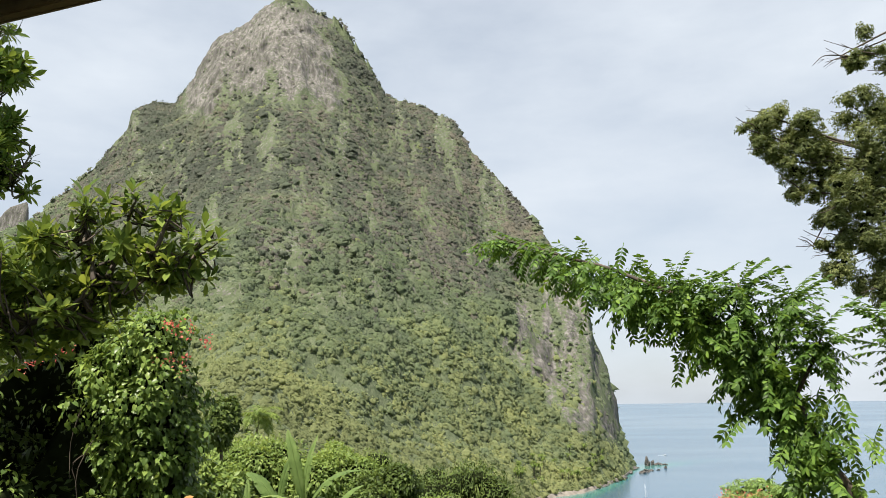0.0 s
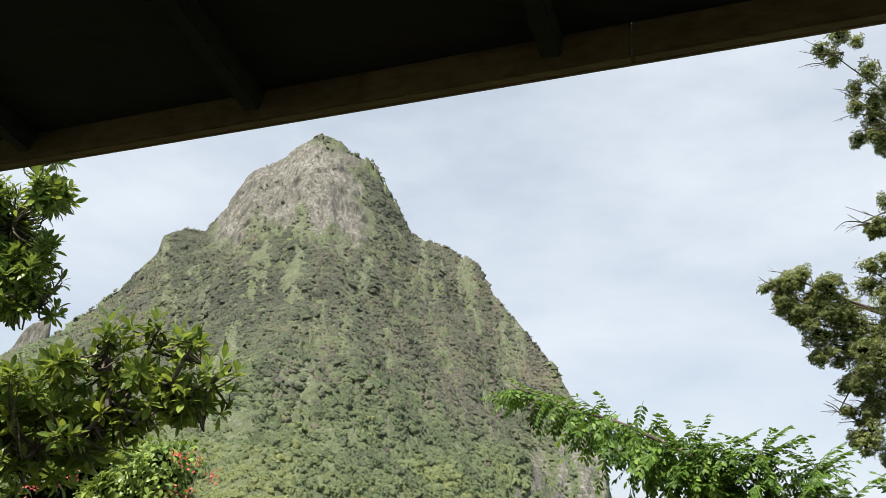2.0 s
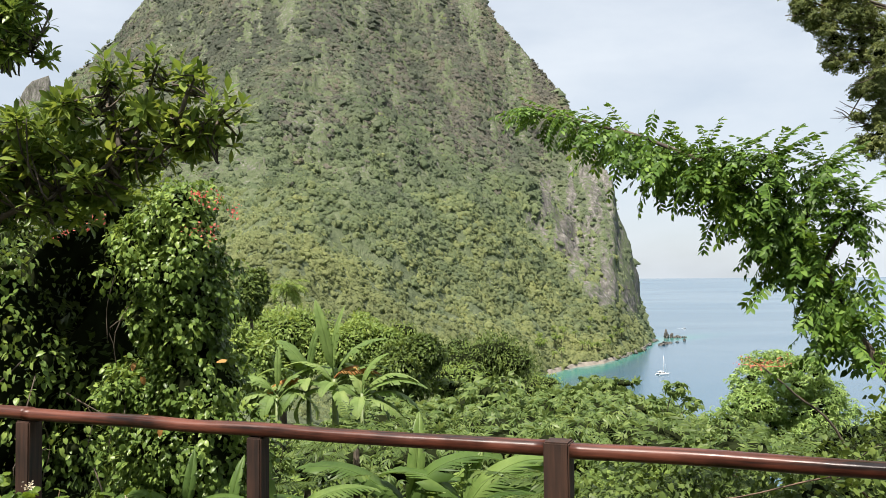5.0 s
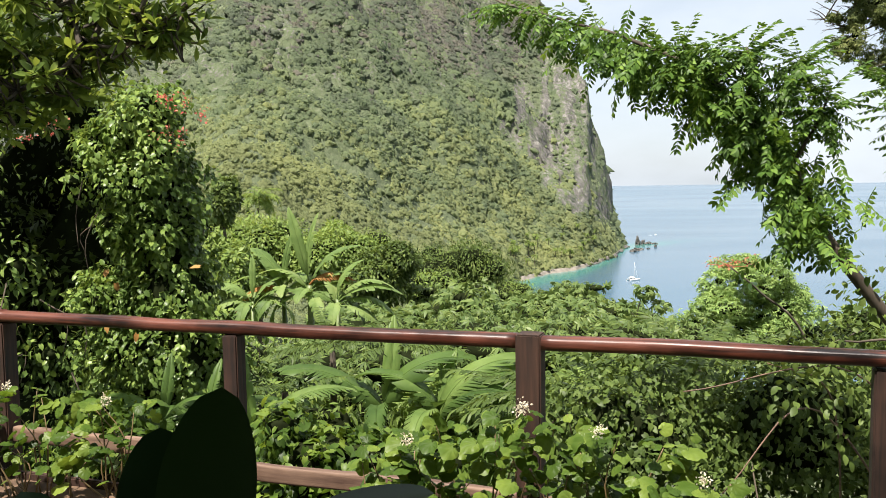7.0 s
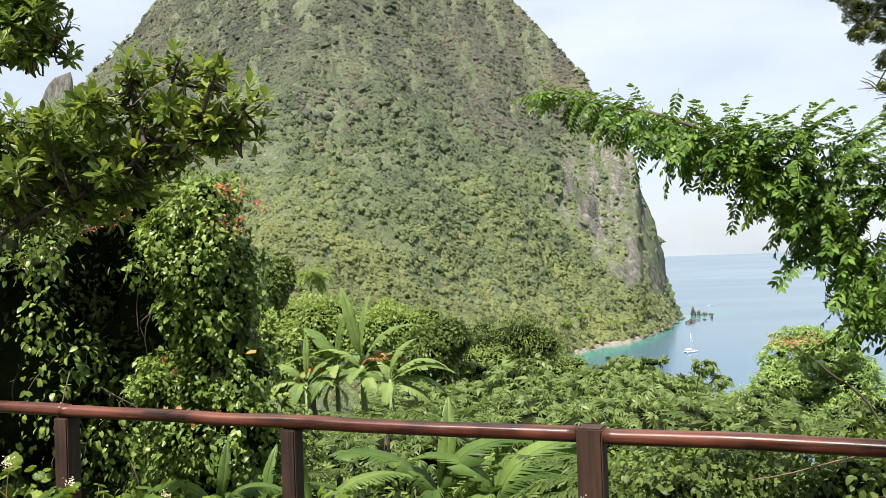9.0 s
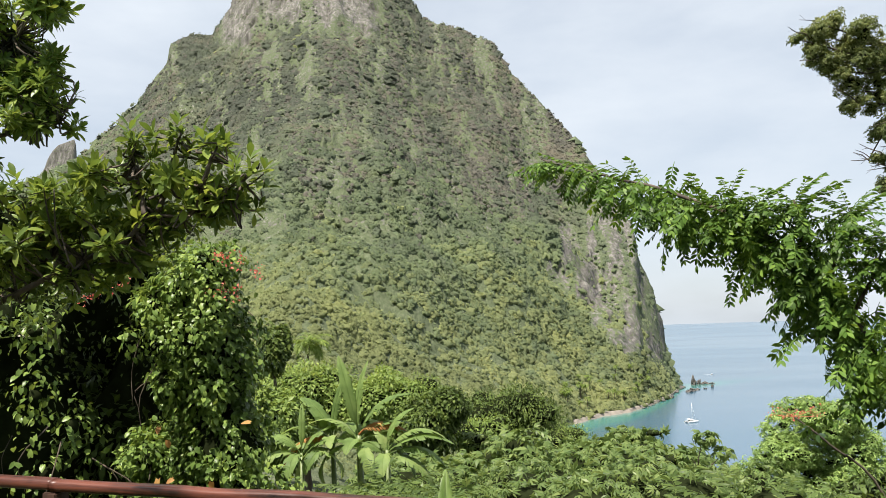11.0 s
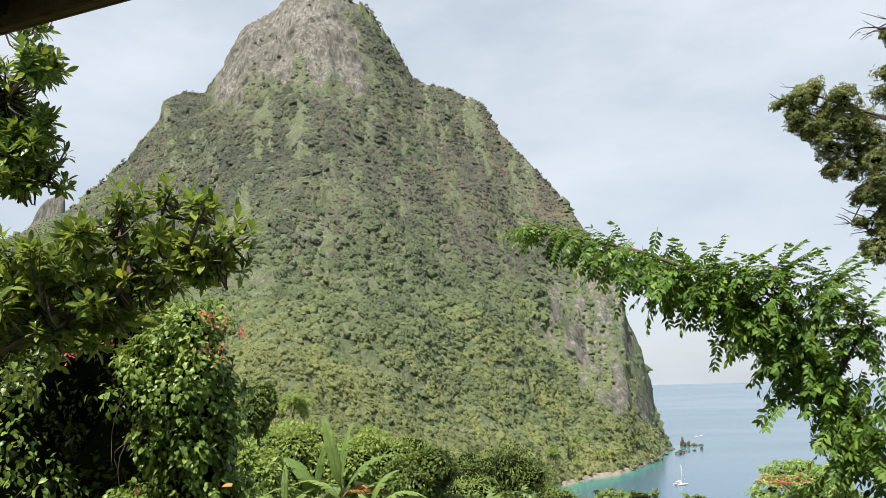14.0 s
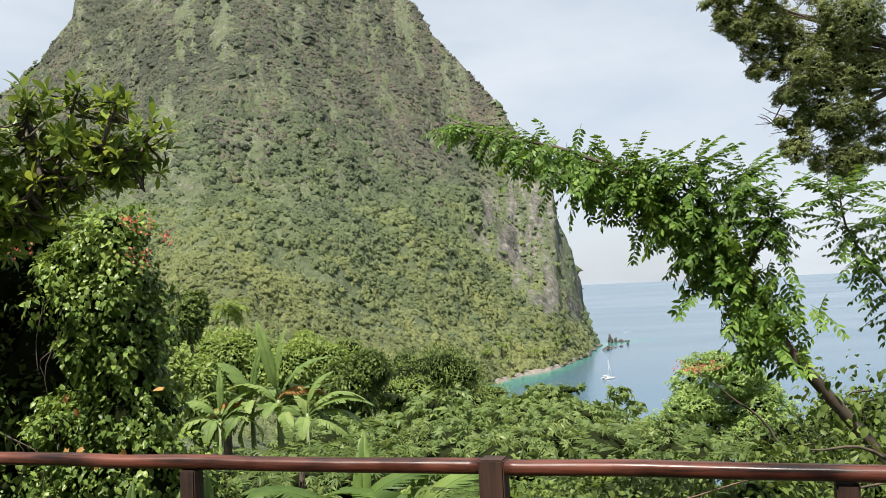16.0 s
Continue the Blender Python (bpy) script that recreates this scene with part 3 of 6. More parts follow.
def build_forest():
    """The woods on the mountain and in the valley, crown by crown."""
    r = np.random.default_rng(11)
    want = 66000
    a = np.concatenate((r.uniform(-33, 12.4, want), r.uniform(-31, -16, 7000), r.uniform(-25, 9, 26000), r.uniform(-26, 8, 7500)))
    d = np.sqrt(np.concatenate((r.uniform(95 ** 2, 1480 ** 2, want), r.uniform(800 ** 2, 1480 ** 2, 7000), r.uniform(800 ** 2, 1420 ** 2, 26000), r.uniform(120 ** 2, 520 ** 2, 7500))))
    keep = d < crest_distance(a) + 4
    a, d = a[keep], d[keep]
    x, y = d * np.sin(np.radians(a)), d * np.cos(np.radians(a))
    z = land(x, y)
    rock = rockiness(x, y, z)
    shore = (z > SEA + 2.5)
    thin = (d < 420) & (a > -2)
    keep = shore & (r.random(len(a)) > np.clip(rock * 1.15, 0, 0.95)) & ~(thin & (r.random(len(a)) < 0.5)) & ~((d < 260) & (a > 3))
    x, y, z, d, a, rock = x[keep], y[keep], z[keep], d[keep], a[keep], rock[keep]
    t = (z - 1.7) / d
    stand = fbm(np.stack((x / 45, y / 45, z / 45), 1), 3, 15)
    size = r.lognormal(0, 0.42, len(x)) * np.interp(t, [-0.12, 0.0, 0.12, 0.25, 0.5], [5.6, 5.2, 4.7, 4.0, 3.3]) * np.where(rock > 0.4, 0.5, 1) * (1 + 0.3 * stand)
    size = np.minimum(size, d * np.interp(d, [250, 520, 700], [0.0066, 0.0056, 0.0066]) * r.uniform(0.5, 1.25, len(d)))
    broad = fbm(np.stack((x / 160, y / 160, z / 160), 1), 3, 19)
    tint = np.clip(0.42 + 0.075 * r.normal(size=len(x)) + 0.13 * stand + 0.2 * broad + np.interp(t, [-0.1, 0.05, 0.15, 0.3], [0.42, 0.34, 0.08, -0.2]), 0, 1)
    tint = 0.2 + 0.8 * np.where(r.random(len(x)) < 0.005, 1.0, tint)
    # dry scrub in streaks between the ribs and on the steep seaward shoulder
    streak = fbm(np.stack((a * 0.9 + t * 5, t * 9, 0 * a + 5), 1), 4, 73, 0.6)
    dry = np.clip((streak - 0.15) * 1.6, 0, 0.5) * np.clip((t - 0.08) / 0.08, 0, 1) + 0.45 * np.clip((a + 5) / 4, 0, 1) * np.clip((t - 0.12) / 0.05, 0, 1)
    dry = dry + 0.22 * np.clip((t - 0.14) / 0.1, 0, 1)
    is_dry = r.random(len(x)) < dry
    tint = np.where(is_dry, r.uniform(0.0, 0.16, len(x)), tint)
    size = np.where(is_dry, size * 0.72, size)
    e = 7.0
    gx, gy = (land(x + e, y) - land(x - e, y)) / (2 * e), (land(x, y + e) - land(x, y - e)) / (2 * e)
    slope = unit(np.stack((-np.clip(gx, -1.2, 1.2), -np.clip(gy, -1.2, 1.2), 0 * x + 1), 1)) + np.array((0, 0, 0.35))
    slope = unit(slope)
    vs, fs, ts, base = [], [], [], 0
    for lo, hi, count, sub in ((0, 430, 110, 2), (430, 800, 26, 2), (800, 9999, 9, 1)):
        m = (d >= lo) & (d < hi)
        kinds = crown_variants(count, 9, 91, sub)
        which = r.integers(0, 9, m.sum())
        for k in range(9):
            s = which == k
            n = s.sum()
            up = unit(slope[m][s] + r.normal(0, 0.12, (n, 3)))
            p = np.stack((x[m][s], y[m][s], z[m][s]), 1) - up * (size[m][s] * np.interp(d[m][s], [250, 600, 900], [0.36, 0.4, 0.34]))[:, None]
            al = np.cross(up, r.normal(size=(n, 3)))
            v, f = spray(kinds[k], p, al, up, size[m][s])
            vs.append(v)
            fs.append(f + base)
            ts.append((tint[m][s][:, None] + np.concatenate((np.repeat(r.normal(0, 0.045, count), 3), np.zeros(len(kinds[k][0]) - 3 * count)))).ravel())
            base += len(v)
    me = mesh_of("forest", np.concatenate(vs), np.concatenate(fs), M_FAR, True)
    at = me.attributes.new("tint", "FLOAT", "POINT")
    at.data.foreach_set("value", np.concatenate(ts).astype(np.float32))
    return tagged(new("forest", me), "dense tropical woodland covering the mountain slopes", "forest", kind="stuff")


build_land()
build_sea()
build_forest()

# ---------------------------------------------------------------- far things: pinnacle, shore, boats
def rock_mass(name, label, category, at, size, seed, mat=M_BOULDER, sub=4, rough=0.35, group=""):
    bm = bmesh.new()
    bmesh.ops.create_icosphere(bm, subdivisions=sub, radius=1)
    v = np.array([w.co for w in bm.verts])
    f = np.array([[w.index for w in q.verts] for q in bm.faces])
    bm.free()
    v = v * (1 + rough * fbm(v * 1.6 + seed * 3.7, 4, seed))[:, None] * np.array(size)
    ob = new(name, mesh_of(name, v, f, mat, False))
    ob.location = at
    return tagged(ob, label, category, group)


def pinnacle():
    """A sharp far rock needle, steep on one side."""
    u = np.linspace(0, 1, 40)
    ang = np.linspace(0, 2 * np.pi, 48, endpoint=False)
    U, A = np.meshgrid(u, ang, indexing="ij")
    w = 1 - U
    x = np.where(np.cos(A) > 0, 14 * w ** 0.3 + 40 * w ** 2, 190 * w ** 0.5) * np.cos(A) - 10 * w
    y = 130 * w * np.sin(A)
    z = U * 520
    n = fbm(np.stack((x.ravel() / 40, y.ravel() / 40, z.ravel() / 50), 1), 4, 17).reshape(x.shape)
    x, y = x + n * 10 * (1 - U * 0.7), y + n * 14 * (1 - U * 0.9)
    v = np.stack((x, y, z), -1).reshape(-1, 3)
    i, j = np.meshgrid(np.arange(39), np.arange(48), indexing="ij")
    q = np.stack((i * 48 + j, i * 48 + (j + 1) % 48, (i + 1) * 48 + (j + 1) % 48, (i + 1) * 48 + j), -1).reshape(-1, 4)
    me = mesh_of("rock_pinnacle", v, q, M_TERRAIN, False)
    at = me.attributes.new("rock", "FLOAT", "POINT")
    at.data.foreach_set("value", np.full(len(v), 1.05, np.float32))
    ob = new("rock_pinnacle", me)
    ob.location = (-992, 1900, -38)
    return tagged(ob, "far grey rock needle with scrub, sheer on one side", "rock")


pinnacle()


def beach():
    a = np.radians(np.arange(4.0, 12.05, 0.05))
    ad = np.degrees(a)
    edge = foot_distance(ad) + 2.2 * fbm(np.stack((ad * 3, 0 * ad, 0 * ad), 1), 3, 5)
    prof = [(-9, -70.6), (-3, -69.85), (2, -69.2), (7, -68.0), (12, -67.4), (17, -68.5)]
    wide = np.interp(ad, [4, 8, 10.5, 12], [0.6, 0.48, 0.42, 0.25])
    v = np.stack([np.stack(((edge + o * wide) * np.sin(a), (edge + o * wide) * np.cos(a), 0 * a + z), 1) for o, z in prof], 1).reshape(-1, 3)
    k = len(prof)
    i, j = np.meshgrid(np.arange(len(a) - 1), np.arange(k - 1), indexing="ij")
    q = np.stack((i * k + j, (i + 1) * k + j, (i + 1) * k + j + 1, i * k + j + 1), -1).reshape(-1, 4)[:, ::-1]
    return tagged(new("beach", mesh_of("beach", v, q, M_SAND)), "narrow pale sand and shingle beach along the bay", "beach", kind="structure")


beach()
_r = np.random.default_rng(23)
for k in range(46):
    ang = _r.uniform(9.6, 12.4)
    dist = float(foot_distance(ang)) + _r.uniform(-6, 12)
    s = _r.uniform(0.9, 2.9) * (0.6 + 0.4 * (ang > 11))
    rock_mass("shore_boulder", "weathered grey boulder at the water's edge", "rock", (dist * math.sin(radians(ang)), dist * math.cos(radians(ang)), SEA + 0.3 * s),
              (s * _r.uniform(0.8, 1.5), s, s * _r.uniform(0.5, 0.9)), 100 + k, sub=2, group="shore boulders")
for x, y, s, h in ((219, 940, 4.5, 6.5), (226, 945, 4.0, 4.5), (233, 947, 5, 2.2), (241, 950, 4, 1.2), (206, 872, 5, 1.6), (198, 858, 5, 2.4), (216, 880, 3.0, 1.2), (228, 898, 2.2, 2.6), (192, 846, 4, 2.8)):
    rock_mass("sea_rock", "dark rock standing out of the shallow sea", "rock", (x, y, SEA + 0.15 * h), (s * 0.62, s * 0.55, h * 0.9), int(x), sub=4, rough=0.6, group="sea rocks")


def hull_form(length, beam, height, keel=0.25):
    """A boat hull with pointed bow along +y: (verts, triangles)."""
    n, vs, fs = 14, [], []
    for i in range(n):
        u = i / (n - 1)
        w = beam / 2 * (1 - max(0, (u - 0.45) / 0.55) ** 2.2) * (0.82 + 0.18 * min(1, u * 4))
        sheer = height * (1 + 0.18 * u * u)
        for q, zz in ((-1, sheer), (-0.96, sheer * 0.55), (-0.6, 0.1), (0, -keel), (0.6, 0.1), (0.96, sheer * 0.55), (1, sheer)):
            vs.append((q * max(w, 0.03), (u - 0.5) * length + 0.25 * (zz / height) * u, zz))
    for i in range(n - 1):
        for j in range(7):
            a, b = i * 7 + j, i * 7 + (j + 1) % 7
            fs += [(a, b, b + 7), (a, b + 7, a + 7)]
    for e in (0, n - 1):
        for j in range(1, 6):
            fs.append((e * 7, e * 7 + j, e * 7 + j + 1))
    return np.array(vs), np.array(fs)


def catamaran(at, turn):
    b = thing("catamaran", "white sailing catamaran at anchor, sails furled", "boat", at=at)
    b.rotation_euler = (0, 0, radians(turn))
    for sx in (-1, 1):
        v, f = hull_form(12.5, 1.7, 1.5)
        part("hull", (v + np.array((sx * 2.7, 0, -0.1)), f), M_HULL, b)
    part("deck", box(6.4, 8.2, 0.35, 0.1, (0, -0.8, 1.25)), M_HULL, b)
    cab = part("cabin", box(4.6, 4.6, 1.25, 0.4, (0, -0.4, 1.95)), M_HULL, b)
    part("window", box(4.7, 3.6, 0.45, 0.1, (0, -0.2, 2.1)), M_GLASSDARK, cab)
    part("bimini", box(4.4, 3.0, 0.14, 0.05, (0, -3.6, 3.2)), M_HULL, b)
    for sx in (-1, 1):
        part("bimini_post", tube([(sx * 2, -4.6, 1.3), (sx * 2, -4.6, 3.2)], [0.06, 0.06], 6), M_METAL, b)
    part("mast", tube([(0, 1.4, 2.3), (0, 1.3, 9), (0, 1.15, 18.5)], [0.17, 0.15, 0.10], 8), M_METAL, b)
    part("boom", tube([(0, 1.2, 3.7), (0, -4.2, 3.9)], [0.22, 0.18], 8), M_HULL, b, "boom with the white sail furled on it")
    part("forestay", tube([(0, 5.6, 1.4), (0, 1.2, 17.6)], [0.07, 0.05], 5), M_HULL, b)
    part("crossbeam", tube([(-2.7, 5.2, 1.2), (2.7, 5.2, 1.2)], [0.14, 0.14], 6), M_METAL, b)
    return b


catamaran((136.5, 600, SEA), -62).scale = (0.74, 0.74, 0.74)


def motor_boat(at, turn):
    b = thing("motor_boat", "small white motor boat under way on the bay", "boat", at=at)
    b.rotation_euler = (0, 0, radians(turn))
    part("hull", hull_form(8, 2.6, 1.1), M_HULL, b)
    part("cabin", box(1.7, 2.0, 1.1, 0.2, (0, -0.3, 1.5)), M_HULL, b)
    part("wake", box(2.2, 14, 0.12, 0.05, (0, -11, 0.02)), M_FOAM, b, "white foam trail")
    return b


motor_boat((281, 1105, SEA), -70).scale = (0.6, 0.6, 0.6)

# ---------------------------------------------------------------- terrace: rail, planter, roof
RAIL_TOP = 1.0
RA = np.array((0.626, 3.603))                       # main post
RD = np.array((0.9463, -0.3234))                    # along the rail
RN = np.array((0.3234, 0.9463))                     # away from the house
YAW = -18.87


def on_rail(s, off=0.0):
    p = RA + RD * s + RN * off
    return float(p[0]), float(p[1])


def wavy_bar(s0, s1, w, h, z, bevel, seed, off=0.0):
    """A hand-dressed rail: a rounded bar whose edges waver a little."""
    n, m = 60, 16
    s = np.linspace(s0, s1, n)
    ang = np.linspace(0, 2 * np.pi, m, endpoint=False)
    c, q = np.cos(ang), np.sin(ang)
    ex = np.sign(c) * np.abs(c) ** bevel * w / 2
    ez = np.sign(q) * np.abs(q) ** bevel * h / 2
    wob = fbm(np.stack((s * 2.3, 0 * s, 0 * s), 1), 3, seed) * 0.007
    wob2 = fbm(np.stack((s * 1.7, 0 * s + 9, 0 * s), 1), 3, seed + 5) * 0.004
    vs = []
    for si, a, b in zip(s, wob, wob2):
        p = RA + RD * si
        for k in range(m):
            o = off + a + ex[k] * (1 + 6 * b)
            vs.append((p[0] + RN[0] * o, p[1] + RN[1] * o, z - h / 2 + b + ez[k] * (1 + 6 * a)))
    fs = []
    for i in range(n - 1):
        for k in range(m):
            fs.append((i * m + k, i * m + (k + 1) % m, (i + 1) * m + (k + 1) % m, (i + 1) * m + k))
    f3 = [t for q4 in fs for t in ((q4[0], q4[1], q4[2]), (q4[0], q4[2], q4[3]))]
    for e in (0, n - 1):
        f3 += [(e * m, e * m + k, e * m + k + 1) for k in range(1, m - 1)]
    return np.array(vs), np.array(f3)


def railing():
    r = thing("railing", "reddish varnished wooden terrace railing with dark posts", "railing", at=(*on_rail(0), 0))
    inv = Matrix.Translation((-RA[0], -RA[1], 0))

    def put(name, data, mat, label=""):
        ob = part(name, data, mat, r, label)
        ob.data.transform(inv)
        return ob
    for s0, s1, k in ((-4.1, -2.69, 1), (-2.688, -0.052, 2), (0.052, 2.55, 3)):
        put("handrail", wavy_bar(s0, s1, 0.085, 0.056, RAIL_TOP, 0.6, k), M_RAIL)
    rot = Matrix.Rotation(radians(YAW), 3, "Z")
    for s, w, top in ((-4.0, 0.075, 0.94), (-2.69, 0.09, 0.94), (-1.352, 0.075, 0.94), (0.0, 0.10, 1.004), (1.25, 0.075, 0.94), (2.5, 0.09, 0.94)):
        x, y = on_rail(s, 0.0 if s else 0.01)
        put("post", box(w, w, top + 1.3, 0.006, (x, y, (top - 1.3) / 2), rot), M_POST)
    for s0, s1, z in ((-2.64, -1.39, 0.40), (-1.31, -0.05, 0.345), (0.06, 1.2, 0.33), (1.3, 2.45, 0.31)):
        put("lower_rail", wavy_bar(s0, s1, 0.045, 0.08, z + 0.02, 0.35, int(s0 * 10) + 40, 0.0), M_PLANK, "weathered lower rail plank")


railing()


def terrace():
    d = thing("terrace_floor", "dark wooden terrace floor of narrow boards", "floor", kind="structure")
    rot = Matrix.Rotation(radians(YAW), 3, "Z")
    me = None
    for k in range(36):
        off = -0.10 - k * 0.145
        x, y = on_rail(-0.5, off)
        if me is None:
            b = part("board", box(8.4, 0.138, 0.03, 0.004), M_POST, d)
            me = b.data
        else:
            b = part("board", me, None, d)
        b.location, b.rotation_euler = (x, y, -0.015), (0, 0, radians(YAW))
    x, y = on_rail(-0.5, -2.6)
    part("joists", box(8.3, 5.2, 0.14, 0.01, (x, y, -0.105), rot), M_POST, d)
    for s in (-4, 3):
        for off in (-0.3, -2.5, -4.8):
            x, y = on_rail(s, off)
            part("stilt", box(0.14, 0.14, 1.3, 0.01, (x, y, -0.8), rot), M_POST, d)


terrace()
EA = np.array((-0.015, 2.040))                         # a point of the eave
ED = np.array((0.9323, -0.3616))
EN = np.array((0.3616, 0.9323))
EYAW = -21.2
EAVE = 2.711


def roof():
    r = thing("roof", "dark timber terrace roof with exposed rafters and fascia board", "roof", kind="structure")
    rot = Matrix.Rotation(radians(EYAW), 3, "Z")
    rise = 14.0
    tilt = rot @ Matrix.Rotation(radians(-rise), 3, "X")

    def at(s, back, up):
        p = EA + ED * s - EN * back
        return (float(p[0]), float(p[1]), EAVE + up)
    for s0, s1 in ((-5.5, 0.694), (0.697, 5.5)):
        part("fascia", box(s1 - s0, 0.03, 0.1, 0.004, at((s0 + s1) / 2, -0.029, 0.05), rot), M_ROOFWOOD, r, "brown fascia board, butted at a seam")
    for k in range(-14, 15):
        part("nail", box(0.007, 0.004, 0.007, 0.001, at(k * 0.155 + 0.02 * (k % 3), -0.058, 0.014), rot), M_METAL, r, "pale nail head")
    part("fascia_strip", box(11.0, 0.012, 0.02, 0.002, at(0, -0.051, 0.012), rot), M_ROOFWOOD, r)
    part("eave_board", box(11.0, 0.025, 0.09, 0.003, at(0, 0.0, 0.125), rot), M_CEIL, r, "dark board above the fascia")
    L = 6.4
    mid = L / 2 * math.cos(radians(rise)), L / 2 * math.sin(radians(rise))
    for k in range(-8, 9):
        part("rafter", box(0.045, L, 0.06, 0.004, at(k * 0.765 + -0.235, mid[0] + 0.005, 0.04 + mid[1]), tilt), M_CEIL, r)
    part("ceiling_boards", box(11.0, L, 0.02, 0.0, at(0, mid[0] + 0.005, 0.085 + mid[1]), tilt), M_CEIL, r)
    part("roof_sheet", box(11.4, L, 0.02, 0.0, at(0, mid[0] + 0.02, 0.125 + mid[1]), tilt), M_ROOFGREEN, r)
    for k in range(3):
        b = 1.3 + k * 1.7
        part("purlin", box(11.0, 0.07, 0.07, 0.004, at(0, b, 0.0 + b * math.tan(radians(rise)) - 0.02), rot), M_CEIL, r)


roof()
_p = EA - EN * 5.2
part("wall_back", box(11.0, 0.18, 4.4, 0.0, (float(_p[0]), float(_p[1]), 1.95), Matrix.Rotation(radians(EYAW), 3, "Z")), M_WALL, None)
tagged(bpy.data.objects["wall_back"], "plain painted house wall behind the terrace", "wall", kind="structure")

# ---------------------------------------------------------------- plants: builders
def trunk_of(points, r0, r1, n=20, sides=9, seed=1):
    p = spline(points, n)
    p = p + np.stack([fbm(np.stack((np.arange(n) * 0.35, 0 * np.arange(n) + k, 0 * np.arange(n)), 1), 2, seed) for k in range(3)], 1) * r0 * 0.35
    return tube(p, np.linspace(r0, r1, 6), sides)


def clumps(blobs, n, part_, seed):
    """Each mass broken into small uneven clumps with gaps between them."""
    r = np.random.default_rng(seed)
    out = []
    for b in blobs:
        b = np.array(b, float)
        for _ in range(n):
            d = unit(r.normal(size=3)) * r.uniform(0.3, 0.95)
            s = r.uniform(0.6, 1.25) * part_
            out.append((*(b[:3] + d * b[3:]), *(b[3:] * s * r.uniform(0.8, 1.2, 3))))
    return out


def rosette(r, k=11, length=0.104, width=0.036):
    """A whorl of glossy leaves at a twig's end; the twig runs along +y."""
    pieces = []
    ring = np.arange(k)
    ang = ring * 2.4 + r.uniform(0, 6)
    lift = np.linspace(-0.25, 1.15, k) + r.normal(0, 0.15, k)
    al = np.stack((np.cos(ang) * np.cos(lift), np.sin(lift), np.sin(ang) * np.cos(lift)), 1)
    up = np.stack((-np.cos(ang) * np.sin(lift), np.cos(lift), -np.sin(ang) * np.sin(lift)), 1)
    pos = np.stack((0 * ang, np.linspace(-0.03, 0.03, k), 0 * ang), 1)
    pieces.append(spray(leaf_shape(length, width, 3, 0.25, 0.18, 0.6), pos, al, up, r.uniform(0.65, 1.15, k)))
    return join(*pieces)


def twig_to(p, q, r, rad=0.008):
    m = (p + q) / 2 + r.normal(0, 0.06, 3) - np.array((0, 0, 0.04))
    return tube(spline([p, m, q], 6), [rad * 1.1, rad * 0.5], 5)


def rosette_tree(label, trunk, limbs, blobs, count, seed, tips=()):
    r = np.random.default_rng(seed)
    base = np.array(trunk[0], float)
    t = thing("broadleaf_tree", label, "tree", at=tuple(base))
    part("trunk", (lambda vf: (vf[0] - base, vf[1]))(trunk_of(trunk, 0.15, 0.07, 20, 10, seed)), M_BARK, t)
    joints = []
    for k, lm in enumerate(limbs):
        v, f = trunk_of(lm, 0.021, 0.008, 18, 7, seed + k)
        part("limb", (v - base, f), M_BARK, t)
        joints.append(spline(lm, 18)[3:])
    joints = np.concatenate(joints)
    meshes = [mesh_of("leaf_whorl", *rosette(r), M_ROSETTE) for _ in range(6)]
    p, n = on_blobs(clumps(blobs, 4, 0.42, seed), count + 210, r, 0.75, 0.25, seed)
    twigs, more = [], []
    for q, m in zip(p[count:], n[count:]):
        more.append((q, m * 0.5 + np.array((0, 0, 0.6)) + r.normal(0, 0.45, 3)))
    v, f = spray(rosette(r), np.array([e[0] for e in more]), np.array([e[1] for e in more]), r.normal(0, 1, (len(more), 3)), r.uniform(0.75, 1.15, len(more)))
    tagged(part("leaf_mass", (v - base, f), M_ROSETTE, t), kind="stuff")
    p, n = p[:count], n[:count]
    if tips:
        q = np.array(tips) + r.normal(0, 0.012, (len(tips), 3))
        p, n = np.concatenate((p, q)), np.concatenate((n, np.tile((0.1, -0.15, 0.9), (len(q), 1))))
    for q, m in zip(p, n):
        j = joints[np.argmin(((joints - q) ** 2).sum(1) + r.random(len(joints)) * 0.03)]
        twigs.append(twig_to(j, q, r))
        al = unit(m * 0.55 + unit(q - j) * 0.4 + np.array((0, 0, 0.75)) + r.normal(0, 0.3, 3))
        ob = part("leaf_whorl", meshes[r.integers(0, 6)], None, t)
        y = Vector(al)
        ob.rotation_mode = "QUATERNION"
        ob.rotation_quaternion = y.to_track_quat("Y", "Z")
        ob.location = Vector(q - base)
        ob.scale = (s := float(r.uniform(0.75, 1.2)), s, s)
    # only twigs here, in plain bark
    v, f = join(*twigs)
    tagged(part("twig_and_shade_mass", (v - base, f), M_BARK, t), kind="stuff")
    return t


